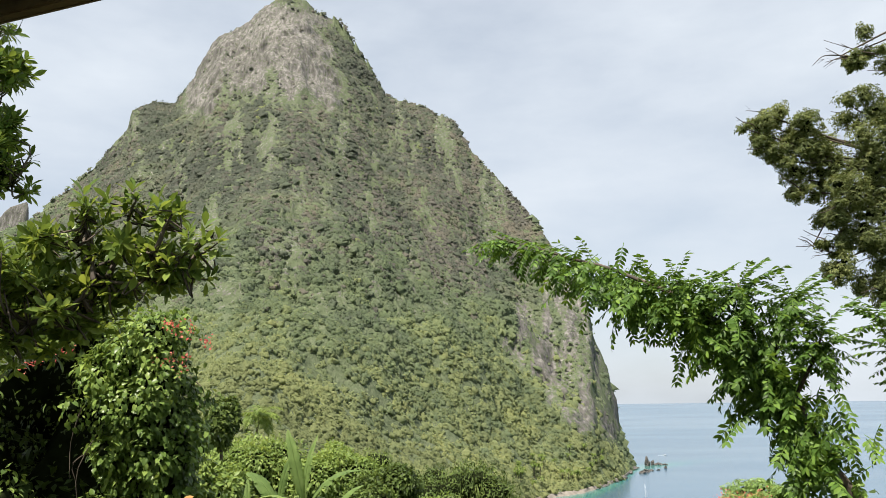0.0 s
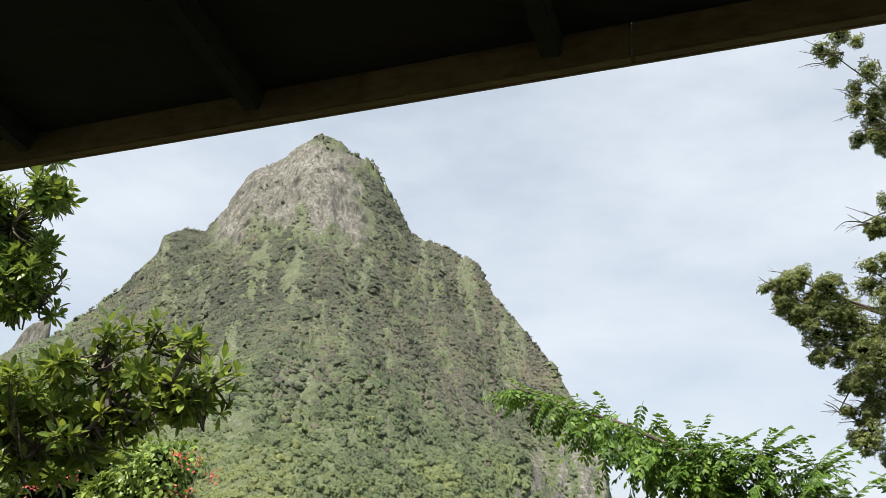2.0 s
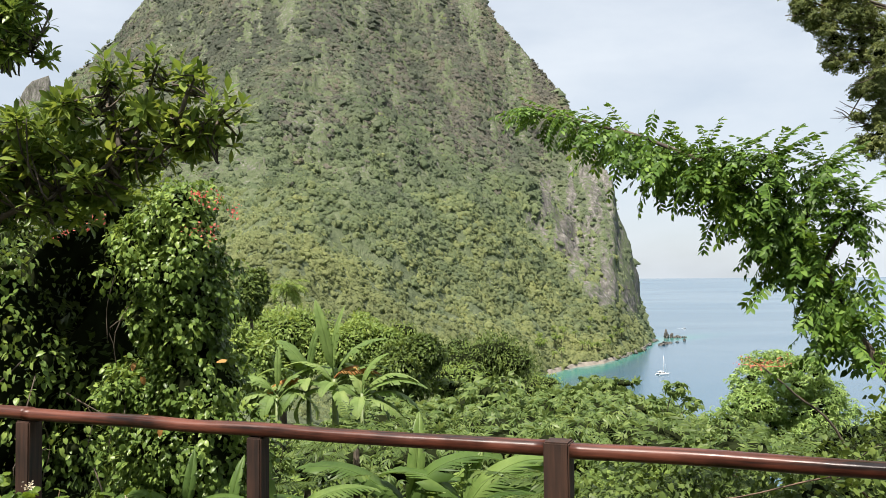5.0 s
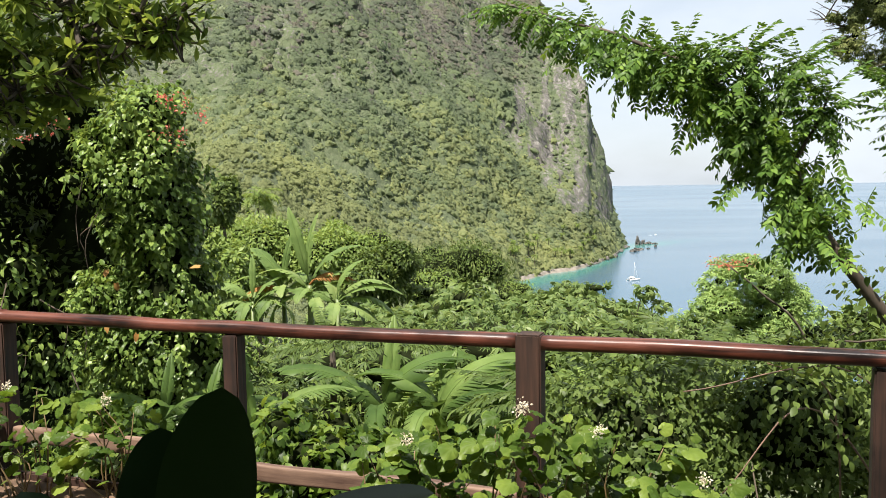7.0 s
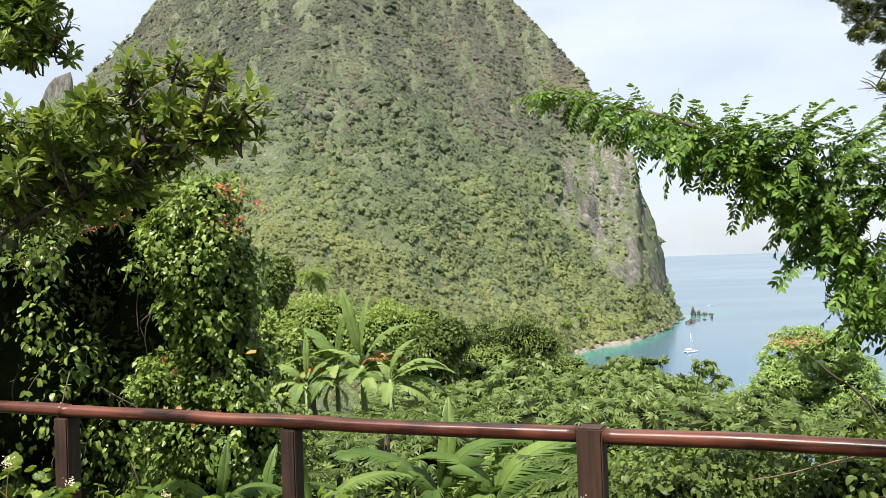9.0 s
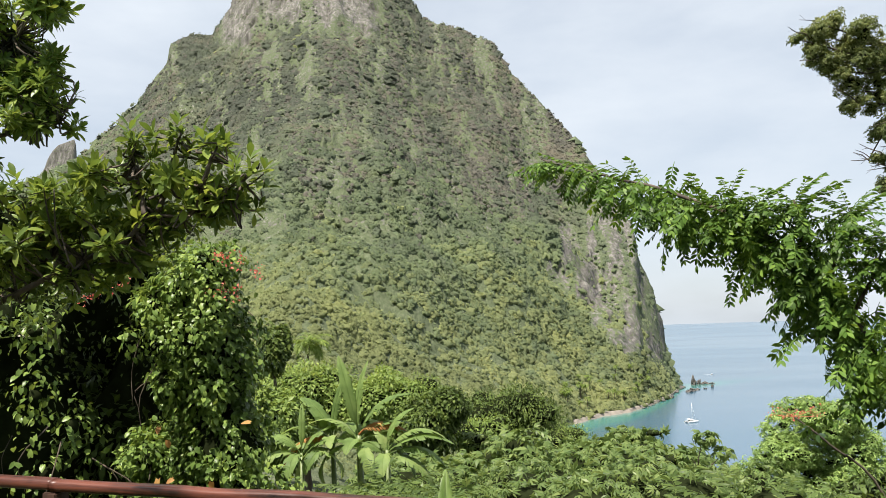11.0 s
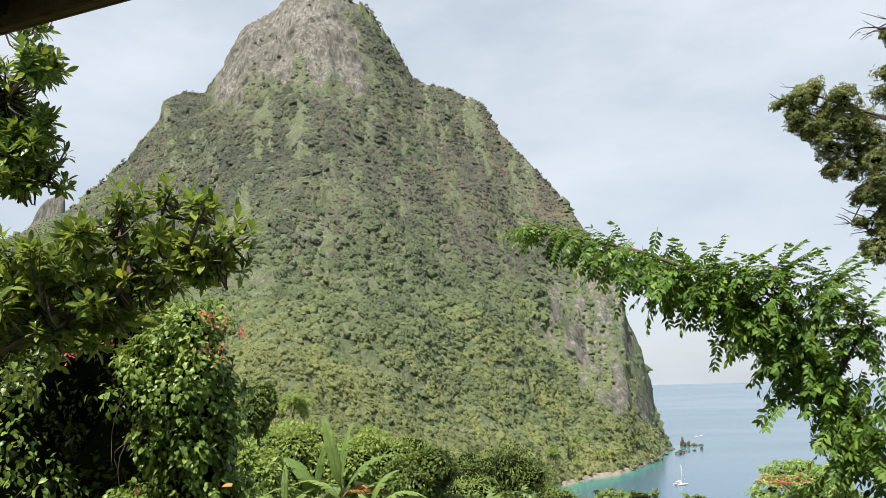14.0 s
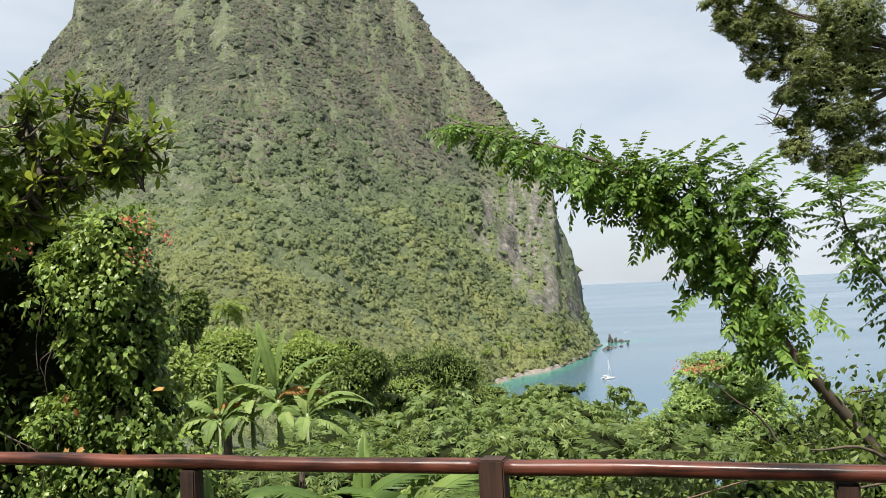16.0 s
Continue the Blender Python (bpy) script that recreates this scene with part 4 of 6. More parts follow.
def pinnate(r, pairs=9, length=0.36, leaf=0.068, width=0.024):
    """A drooping compound leaf along +y with leaflets in pairs."""
    u = np.linspace(0.16, 1.0, pairs)
    mid = np.stack((0 * u, u * length, -0.22 * length * u ** 2), 1)
    shape = leaf_shape(leaf, width, 2, 0.15, 0.2, 0.5)
    pos, al = [], []
    for s in (-1, 1):
        pos.append(mid)
        al.append(np.stack((0 * u + s * 0.9, 0.4 + 0.4 * u, -0.45 + r.normal(0, 0.25, pairs)), 1))
    pos.append(mid[-1:])
    al.append(np.array([(0, 1, -0.3)]))
    pos, al = np.concatenate(pos), np.concatenate(al)
    up = np.tile((0.0, 0.1, 1.0), (len(pos), 1)) + r.normal(0, 0.25, (len(pos), 3))
    lv = spray(shape, pos, al, up, r.uniform(0.75, 1.15, len(pos)))
    st = tube(np.vstack(((0, 0, 0), mid)), [0.003, 0.0015], 4)
    return join(lv, st)


def leafy_tree(name, label, category, trunk, blobs, count, shape, mat, seed, r0=0.12, size=(0.7, 1.3), hang=0.5, group="", core=0.0, limbs=True, depth=0.35, crown="crown"):
    """A tree or shrub: trunk, limbs into each mass of its crown, and a crown of separate leaves."""
    r = np.random.default_rng(seed)
    base = np.array(trunk[0], float)
    t = thing(name, label, category, group, at=tuple(base))
    part("trunk", (lambda vf: (vf[0] - base, vf[1]))(trunk_of(trunk, r0, r0 * 0.55, 14, 8, seed)), M_BARK, t)
    top = np.array(trunk[-1], float)
    if limbs:
        for b in blobs:
            c = np.array(b[:3], float)
            v, f = trunk_of([top, (top + c) / 2 + r.normal(0, 0.1, 3) * np.linalg.norm(c - top), c + np.array((0, 0, b[5] * 0.5))], r0 * 0.5, r0 * 0.12, 10, 6, seed)
            part("limb", (v - base, f), M_BARK, t)
    v, f = foliage(blobs, count, shape, r, size, hang, depth, 0.3, seed)
    part(crown, (v - base, f), mat, t)
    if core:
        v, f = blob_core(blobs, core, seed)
        tagged(part("twig_and_shade_mass", (v - base, f), M_SHADE_CORE, t), kind="stuff")
    return t


def banana_leaf(r, length=1.9, width=0.36, arch=0.6, split=0.5, droop=(0.35, 0.95), gap=(0.05, 0.35)):
    """A torn, arching banana leaf along +y with a thick midrib: (verts, triangles)."""
    n = 64
    u = np.linspace(0, 1, n)
    ang = 0.25 - u * (0.25 + arch * 1.5)
    st = length / n
    mid = np.cumsum(np.stack((0 * u, np.cos(ang), np.sin(ang)), 1) * st, 0)
    w = width / 2 * np.clip(np.sin(np.pi * np.clip((u - 0.14) / 0.86, 0, 1) ** 0.75), 0, 1) ** 0.6
    pieces = []
    for s in (-1, 1):
        i = 2
        while i < n - 1:
            k = min(n - 1, i + int(r.integers(1, 13 if r.random() > split else 4)))
            sag = r.uniform(*droop)
            seg = np.arange(i, k + 1)
            shrink = np.ones(len(seg))
            inner = mid[seg]
            m1 = mid[seg] + np.stack((s * w[seg] * 0.55, 0.10 * w[seg], 0.10 * w[seg]), 1)
            back = np.linspace(0.0, -0.015, len(seg))
            outer = mid[seg] + np.stack((s * w[seg] * (0.98 - sag * 0.15), 0.22 * w[seg] + back, 0.06 * w[seg] - sag * w[seg]), 1)
            outer = outer + (outer.mean(0) - outer) * r.uniform(*gap)
            v = np.stack((inner, m1, outer), 1).reshape(-1, 3)
            f = []
            for a in range(len(seg) - 1):
                for b in (0, 1):
                    q = (a * 3 + b, a * 3 + b + 1, (a + 1) * 3 + b + 1, (a + 1) * 3 + b)
                    q = q if s < 0 else q[::-1]
                    f += [(q[0], q[1], q[2]), (q[0], q[2], q[3])]
            pieces.append((v, np.array(f)))
            i = k
    pieces.append(tube(mid, [0.022, 0.016, 0.006], 6))
    return join(*pieces)


BANANA_R = np.random.default_rng(41)


def palm_frond(r, length=3.2, pairs=26):
    u = np.linspace(0.0, 1, pairs + 4)
    mid = np.cumsum(np.stack((0 * u, np.cos(0.75 - 1.9 * u), np.sin(0.75 - 1.9 * u)), 1) * length / len(u), 0)
    shape = leaf_shape(0.75, 0.11, 2, 0.1, 0.35, 0.4)
    pos, al = [], []
    for s in (-1, 1):
        p = mid[3:]
        k = len(p)
        pos.append(p)
        al.append(np.stack((0 * p[:, 0] + s * 0.8, 0.55 + 0 * p[:, 0], r.uniform(-0.5, 0.1, k)), 1))
    pos, al = np.concatenate(pos), np.concatenate(al)
    sc = np.tile(np.sin(np.linspace(0.35, 3.0, pairs + 1)), 2) + 0.15
    lv = spray(shape, pos, al, np.tile((0.0, 0.2, 1.0), (len(pos), 1)), sc)
    return join(lv, tube(mid, [0.04, 0.02, 0.008], 5))


PALM_R = np.random.default_rng(43)
FRONDS = [mesh_of("frond", *palm_frond(PALM_R), M_PALM) for _ in range(3)]


def palm(at, height, seed, scale=1.0, count=17, label="coconut palm with a feathery crown"):
    r = np.random.default_rng(seed)
    p = thing("coconut_palm", label, "palm", "palms", at=at)
    lean = r.uniform(-0.08, 0.08, 2) * height
    part("trunk", tube(spline([(0, 0, -0.5), (lean[0] * 0.3, lean[1] * 0.3, height * 0.5), (lean[0], lean[1], height)], 12), [0.22 * scale, 0.14 * scale, 0.12 * scale], 9), M_BARK, p)
    for k in range(count):
        ob = part("frond", FRONDS[k % 3], None, p)
        ob.location = (lean[0], lean[1], height)
        ob.rotation_euler = (radians(r.uniform(-45, 38) - 10), radians(r.uniform(-10, 10)), radians(k * 137.5))
        s = scale * r.uniform(0.8, 1.1)
        ob.scale = (s, s, s)
    return p


def flowers(blob_pts, r, per=9, size=0.05, loose=0.9):
    shape = leaf_shape(1.0, 0.7, 1, 0.3, 0.3, 0.5)
    k = len(blob_pts) * per
    c = np.repeat(np.asarray(blob_pts, float), per, 0) + r.normal(0, size * loose, (k, 3))
    return spray(shape, c, r.normal(size=(k, 3)), r.normal(size=(k, 3)), r.uniform(0.5, 1.2, k) * size)


def palmate(k=7, length=0.19, width=0.055):
    ang = np.linspace(-2.2, 2.2, k)
    al = np.stack((np.sin(ang), np.cos(ang), 0 * ang - 0.35), 1)
    sc = 1 - 0.35 * np.abs(ang) / 2.2
    return spray(leaf_shape(length, width, 1, 0.1, 0.35, 0.6), np.zeros((k, 3)), al, np.tile((0.0, 0, 1), (k, 1)), sc)


HEART = leaf_shape(0.062, 0.046, 2, 0.22, 0.22, 0.34, True)
OVAL = leaf_shape(0.11, 0.05, 1, 0.2, 0.25, 0.5)
PALMATE = palmate()
TREELEAF = leaf_shape(0.34, 0.12, 1, 0.2, 0.3, 0.5)


def ground_z(x, y):
    return float(land(np.array([x], float), np.array([y], float))[0])


# ---------------------------------------------------------------- plants beside the terrace
rosette_tree("broad-leaved tree with glossy whorled leaves on a crooked bough",
             [(-4.6, 5.6, -1.4), (-4.3, 5.5, 0.2), (-3.7, 5.4, 1.4)],
             [[(-4.3, 5.5, 0.6), (-3.3, 5.3, 1.6), (-2.62, 5.20, 1.95), (-2.30, 5.20, 2.10), (-2.09, 5.20, 2.19), (-1.88, 5.20, 2.28), (-1.77, 5.20, 2.42), (-1.54, 5.25, 2.41), (-1.38, 5.20, 2.52), (-1.18, 5.20, 2.60)],
              [(-1.77, 5.20, 2.42), (-1.84, 5.25, 2.60), (-1.87, 5.20, 2.84)],
              [(-1.70, 5.20, 2.45), (-1.67, 5.30, 2.68), (-1.57, 5.20, 2.88)],
              [(-1.45, 5.20, 2.46), (-1.37, 5.10, 2.63), (-1.32, 5.10, 2.76)],
              [(-2.30, 5.20, 2.10), (-2.50, 5.40, 2.44), (-2.55, 5.40, 2.69)]],
             [(-2.53, 5.25, 2.54, 0.16, 0.28, 0.07), (-2.28, 5.25, 2.55, 0.16, 0.28, 0.07), (-2.04, 5.25, 2.65, 0.12, 0.28, 0.09), (-1.83, 5.25, 2.81, 0.08, 0.28, 0.10), (-1.58, 5.25, 2.86, 0.08, 0.28, 0.08), (-1.65, 5.25, 2.65, 0.16, 0.28, 0.10), (-1.36, 5.25, 2.79, 0.07, 0.28, 0.06), (-1.18, 5.25, 2.63, 0.10, 0.28, 0.08), (-1.22, 5.25, 2.44, 0.11, 0.28, 0.08), (-1.49, 5.25, 2.43, 0.14, 0.28, 0.07), (-1.80, 5.25, 2.41, 0.16, 0.28, 0.08), (-2.14, 5.25, 2.37, 0.18, 0.28, 0.11), (-2.45, 5.25, 2.31, 0.21, 0.28, 0.13), (-2.59, 5.25, 2.04, 0.16, 0.28, 0.12), (-1.96, 5.25, 2.21, 0.12, 0.28, 0.05), (-2.24, 5.25, 2.11, 0.16, 0.28, 0.08),
              (-2.26, 5.50, 2.40, 0.21, 0.30, 0.13), (-2.59, 5.50, 2.34, 0.25, 0.30, 0.16), (-2.73, 5.50, 2.06, 0.19, 0.30, 0.14), (-2.37, 5.50, 2.14, 0.19, 0.30, 0.11), (-2.59, 5.50, 2.27, 0.25, 0.30, 0.14), (-2.78, 5.50, 2.17, 0.21, 0.30, 0.18), (-2.11, 5.50, 2.31, 0.14, 0.30, 0.09),
              (-2.09, 5.35, 2.65, 0.27, 0.30, 0.15), (-1.78, 5.35, 2.66, 0.24, 0.30, 0.14), (-1.46, 5.35, 2.58, 0.20, 0.30, 0.14), (-1.89, 5.35, 2.37, 0.37, 0.30, 0.15), (-2.20, 5.35, 2.34, 0.24, 0.30, 0.19), (-1.55, 5.35, 2.40, 0.20, 0.30, 0.10), (-2.29, 5.35, 2.50, 0.20, 0.30, 0.14), (-2.14, 5.60, 2.26, 0.29, 0.30, 0.18), (-2.38, 5.60, 2.05, 0.25, 0.30, 0.21), (-1.81, 5.60, 2.18, 0.18, 0.30, 0.11)], 235, 61,
             [(-1.87, 5.20, 2.94), (-1.85, 5.20, 2.84), (-1.57, 5.20, 2.96), (-1.53, 5.20, 2.88), (-1.63, 5.20, 2.83), (-1.37, 5.20, 2.84), (-1.30, 5.20, 2.82), (-1.38, 5.20, 2.72), (-1.14, 5.20, 2.70), (-1.06, 5.20, 2.65), (-1.07, 5.20, 2.55), (-1.08, 5.20, 2.43), (-2.19, 5.20, 2.66), (-2.05, 5.20, 2.72), (-1.93, 5.20, 2.70), (-1.75, 5.20, 2.73), (-1.25, 5.20, 2.56), (-1.45, 5.20, 2.63), (-1.70, 5.20, 2.89), (-2.58, 5.20, 2.66)])
rosette_tree("tall broad-leaved tree with dark glossy leaves overhanging the terrace",
             [(-5.4, 7.0, -1.6), (-5.0, 6.8, 1.5), (-4.3, 6.4, 3.2)],
             [[(-4.6, 6.6, 2.6), (-3.8, 6.2, 3.3), (-3.1, 6.0, 3.9)], [(-4.4, 6.5, 2.9), (-3.6, 6.1, 3.1), (-2.75, 6.0, 3.24)], [(-4.3, 6.4, 3.2), (-3.6, 6.2, 4.2), (-3.2, 6.1, 4.6)]],
             [(-3.12, 6.1, 4.0, 0.36, 0.4, 0.62), (-3.1, 6.0, 3.35, 0.32, 0.3, 0.3), (-2.78, 6.0, 3.24, 0.2, 0.2, 0.08), (-3.7, 6.3, 3.6, 0.5, 0.5, 0.8), (-3.3, 6.1, 4.8, 0.4, 0.4, 0.5), (-2.86, 6.00, 3.85, 0.13, 0.30, 0.27), (-2.82, 6.00, 3.43, 0.13, 0.30, 0.19), (-2.92, 6.00, 4.24, 0.15, 0.30, 0.19), (-2.95, 6.00, 3.2, 0.19, 0.30, 0.08)], 460, 62)


# added mostly out of view; its crown and solid core block sun from the thicket
leafy_tree("shade_tree", "large dense tree added mostly out of view to shade the thicket", "tree", [(-8.1, 10.5, -2.2), (-7.9, 10.2, 1.5), (-7.5, 9.8, 3.6)],
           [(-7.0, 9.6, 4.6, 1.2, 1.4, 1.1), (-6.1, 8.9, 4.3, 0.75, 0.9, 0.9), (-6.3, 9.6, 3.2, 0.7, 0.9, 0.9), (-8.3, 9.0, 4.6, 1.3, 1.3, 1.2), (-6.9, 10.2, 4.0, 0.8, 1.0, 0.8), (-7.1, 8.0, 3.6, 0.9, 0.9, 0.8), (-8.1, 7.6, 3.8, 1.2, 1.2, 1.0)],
           15000, leaf_shape(0.16, 0.07, 1, 0.2, 0.2, 0.5), M_MANGO_SHADE, 65, 0.2, (0.7, 1.3), 0.4, depth=0.6, core=0.75)


def vine_thicket(label, blobs, count, seed, shape=HEART, mat=M_VINE, core=0.62, group="", dangling=0, blooms=0, dry=()):
    r = np.random.default_rng(seed)
    b0 = np.array(blobs[0][:3], float)
    base = np.array((b0[0], b0[1], ground_z(b0[0], b0[1])))
    t = thing("vine_thicket", label, "vines", group, at=tuple(base))
    v, f = foliage(blobs, count, shape, r, (0.55, 1.4), 0.8, 0.5, 0.6, seed)
    part("foliage", (v - base, f), mat, t)
    # dark solid filling that reads as shade in the gaps between leaves
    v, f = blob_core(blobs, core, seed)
    tagged(part("twig_and_shade_mass", (v - base, f), M_SHADE_CORE, t), kind="stuff")
    if dangling:
        p, n = on_blobs(blobs, dangling, r, 0.05, 0.3, seed)
        st = []
        for q, m in zip(p, n):
            e = q + m * r.uniform(0.05, 0.25) + np.array((r.normal(0, 0.1), 0, -r.uniform(0.2, 0.9)))
            st.append(tube(spline([q - m * 0.1, (q + e) / 2 + m * 0.12, e], 7), [0.008, 0.004], 4))
        v, f = join(*st)
        tagged(part("stem_mass", (v - base, f), M_BARK, t), kind="stuff")
    if dry:
        q = np.array(dry)
        v, f = spray(leaf_shape(0.13, 0.09, 2, 0.25, 0.2, 0.4, True), q, r.normal(0, 0.5, q.shape) + np.array((0, -0.3, -0.7)), r.normal(0, 0.3, q.shape) + np.array((0, -0.9, 0.4)), r.uniform(0.6, 1.1, len(q)))
        part("dry_leaves", (v - base, f), M_DRYLEAF, t, "withered orange leaves caught in the vines")
    if blooms:
        v, f = flowers(np.repeat(np.array(blooms), 3, 0) + r.normal(0, 0.05, (3 * len(blooms), 3)), r, 7, 0.035)
        part("blossom", (v - base, f), M_FLOWER, t, "coral-orange blossom")
    return t


vine_thicket("column of heart-leaved climbing vines over a dead trunk, coral blossom",
             [(-3.04, 9.70, 2.31, 0.46, 0.55, 0.47), (-3.03, 9.70, 1.77, 0.54, 0.55, 0.53), (-2.89, 9.70, 1.12, 0.48, 0.55, 0.59), (-2.82, 9.70, 0.42, 0.57, 0.55, 0.64), (-3.53, 9.70, 0.36, 0.32, 0.55, 0.35), (-2.90, 9.70, -0.34, 0.88, 0.55, 0.67), (-3.03, 9.70, -1.16, 1.00, 0.55, 0.76), (-3.33, 9.70, 1.22, 0.25, 0.55, 0.32), (-3.46, 9.70, 2.05, 0.25, 0.55, 0.25)], 32000, 71, core=0.7, dangling=24,
             blooms=[(-2.61, 9.10, 2.55), (-2.57, 9.10, 2.49), (-2.40, 9.10, 2.49), (-2.60, 9.10, 2.17), (-2.54, 9.10, 2.13), (-2.17, 9.10, 2.32), (-3.68, 9.10, 2.29), (-3.77, 9.10, 2.26), (-4.09, 9.10, 2.13)],
             dry=[(-3.25, 9.00, 0.75), (-3.16, 9.00, 0.61), (-3.10, 9.00, 0.21), (-2.96, 9.00, 0.07), (-2.69, 9.00, 0.17), (-2.28, 9.00, 0.77), (-3.26, 9.00, 0.21)])
# darker leaves than the vine column: the hollow's shade put into their colour
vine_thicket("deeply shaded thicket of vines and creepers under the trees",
             [(-4.7, 12.4, 0.2, 1.5, 0.6, 2.0), (-6.6, 12.0, 0.3, 1.4, 0.7, 2.1), (-4.9, 11.6, -1.8, 1.9, 0.8, 1.0), (-4.0, 11.9, 1.2, 0.7, 0.5, 1.3), (-8.4, 11.6, 0.4, 1.3, 0.8, 2.2), (-5.0, 12.8, 1.9, 1.8, 0.5, 0.9), (-5.6, 13.4, 1.4, 2.0, 0.6, 1.7)], 9000, 72, core=0.7, mat=M_MANGO_SHADE, dangling=50)
# added canopy, mostly hidden by the nearer tree, to keep sun off the hollow
vine_thicket("leafy creeper roof added behind the whorled tree to shade the hollow",
             [(-5.2, 9.9, 3.0, 1.0, 1.1, 0.42), (-6.5, 9.8, 3.0, 1.2, 1.2, 0.5), (-4.6, 10.9, 2.65, 0.75, 0.9, 0.36), (-5.7, 11.3, 2.8, 1.2, 0.9, 0.45), (-7.8, 9.4, 2.6, 1.0, 1.2, 0.6), (-6.4, 12.1, 3.1, 1.3, 0.8, 0.4), (-5.4, 12.3, 3.0, 0.9, 0.7, 0.35), (-7.9, 11.4, 3.1, 1.2, 0.9, 0.45)], 9000, 76, core=0.74, mat=M_MANGO_SHADE, dangling=24)
vine_thicket("sunlit strands of climbing vine at the edge of the hollow",
             [(-4.38, 8.60, 1.78, 0.34, 0.4, 0.24), (-4.43, 8.70, 1.11, 0.3, 0.4, 0.42), (-4.02, 8.70, 0.81, 0.22, 0.4, 0.4), (-4.22, 8.60, 0.35, 0.5, 0.4, 0.4), (-3.46, 8.80, 1.68, 0.16, 0.3, 0.2), (-3.8, 8.8, -0.1, 0.4, 0.4, 0.3)], 600, 77, core=0.2, dangling=8)
# shade below the railing is put into the creepers' darker leaf colour
vine_thicket("tangle of broad heart-leaved creepers below the railing",
             [(1.7, 6.6, -0.35, 0.9, 0.5, 0.6), (2.9, 6.4, -0.2, 0.9, 0.5, 0.75), (2.2, 6.0, -1.0, 1.2, 0.6, 0.6), (3.8, 6.2, 0.0, 0.7, 0.5, 0.9), (3.4, 5.8, -1.0, 1.0, 0.6, 0.7), (1.0, 6.2, -1.1, 0.7, 0.5, 0.5), (3.4, 7.2, -0.3, 1.2, 0.4, 0.55), (4.6, 6.8, -0.35, 1.0, 0.5, 0.75)], 34000, 73,
             shape=leaf_shape(0.046, 0.035, 2, 0.2, 0.2, 0.3, True), core=0.46, dangling=60, mat=M_MANGO_SHADE)
vine_thicket("low light-green creepers on the bank below the terrace",
             [(-1.3, 6.6, -0.95, 0.8, 0.6, 0.5), (-2.3, 7.0, -0.8, 0.8, 0.6, 0.6), (-0.4, 6.0, -1.1, 0.7, 0.5, 0.45), (0.4, 6.3, -1.1, 0.7, 0.5, 0.4), (-3.3, 6.8, -1.0, 0.8, 0.6, 0.6), (-1.9, 5.6, -1.0, 0.9, 0.5, 0.4), (-0.52, 5.60, -0.12, 0.34, 0.35, 0.16), (-0.78, 5.70, 0.05, 0.2, 0.35, 0.14), (-0.22, 5.60, -0.17, 0.3, 0.35, 0.15), (0.24, 5.60, -0.2, 0.3, 0.35, 0.15), (-0.4, 5.7, -0.5, 0.8, 0.4, 0.35)], 16000, 74,
             shape=leaf_shape(0.064, 0.046, 3, 0.2, 0.2, 0.38, True), mat=M_BEGONIA, core=0.62)


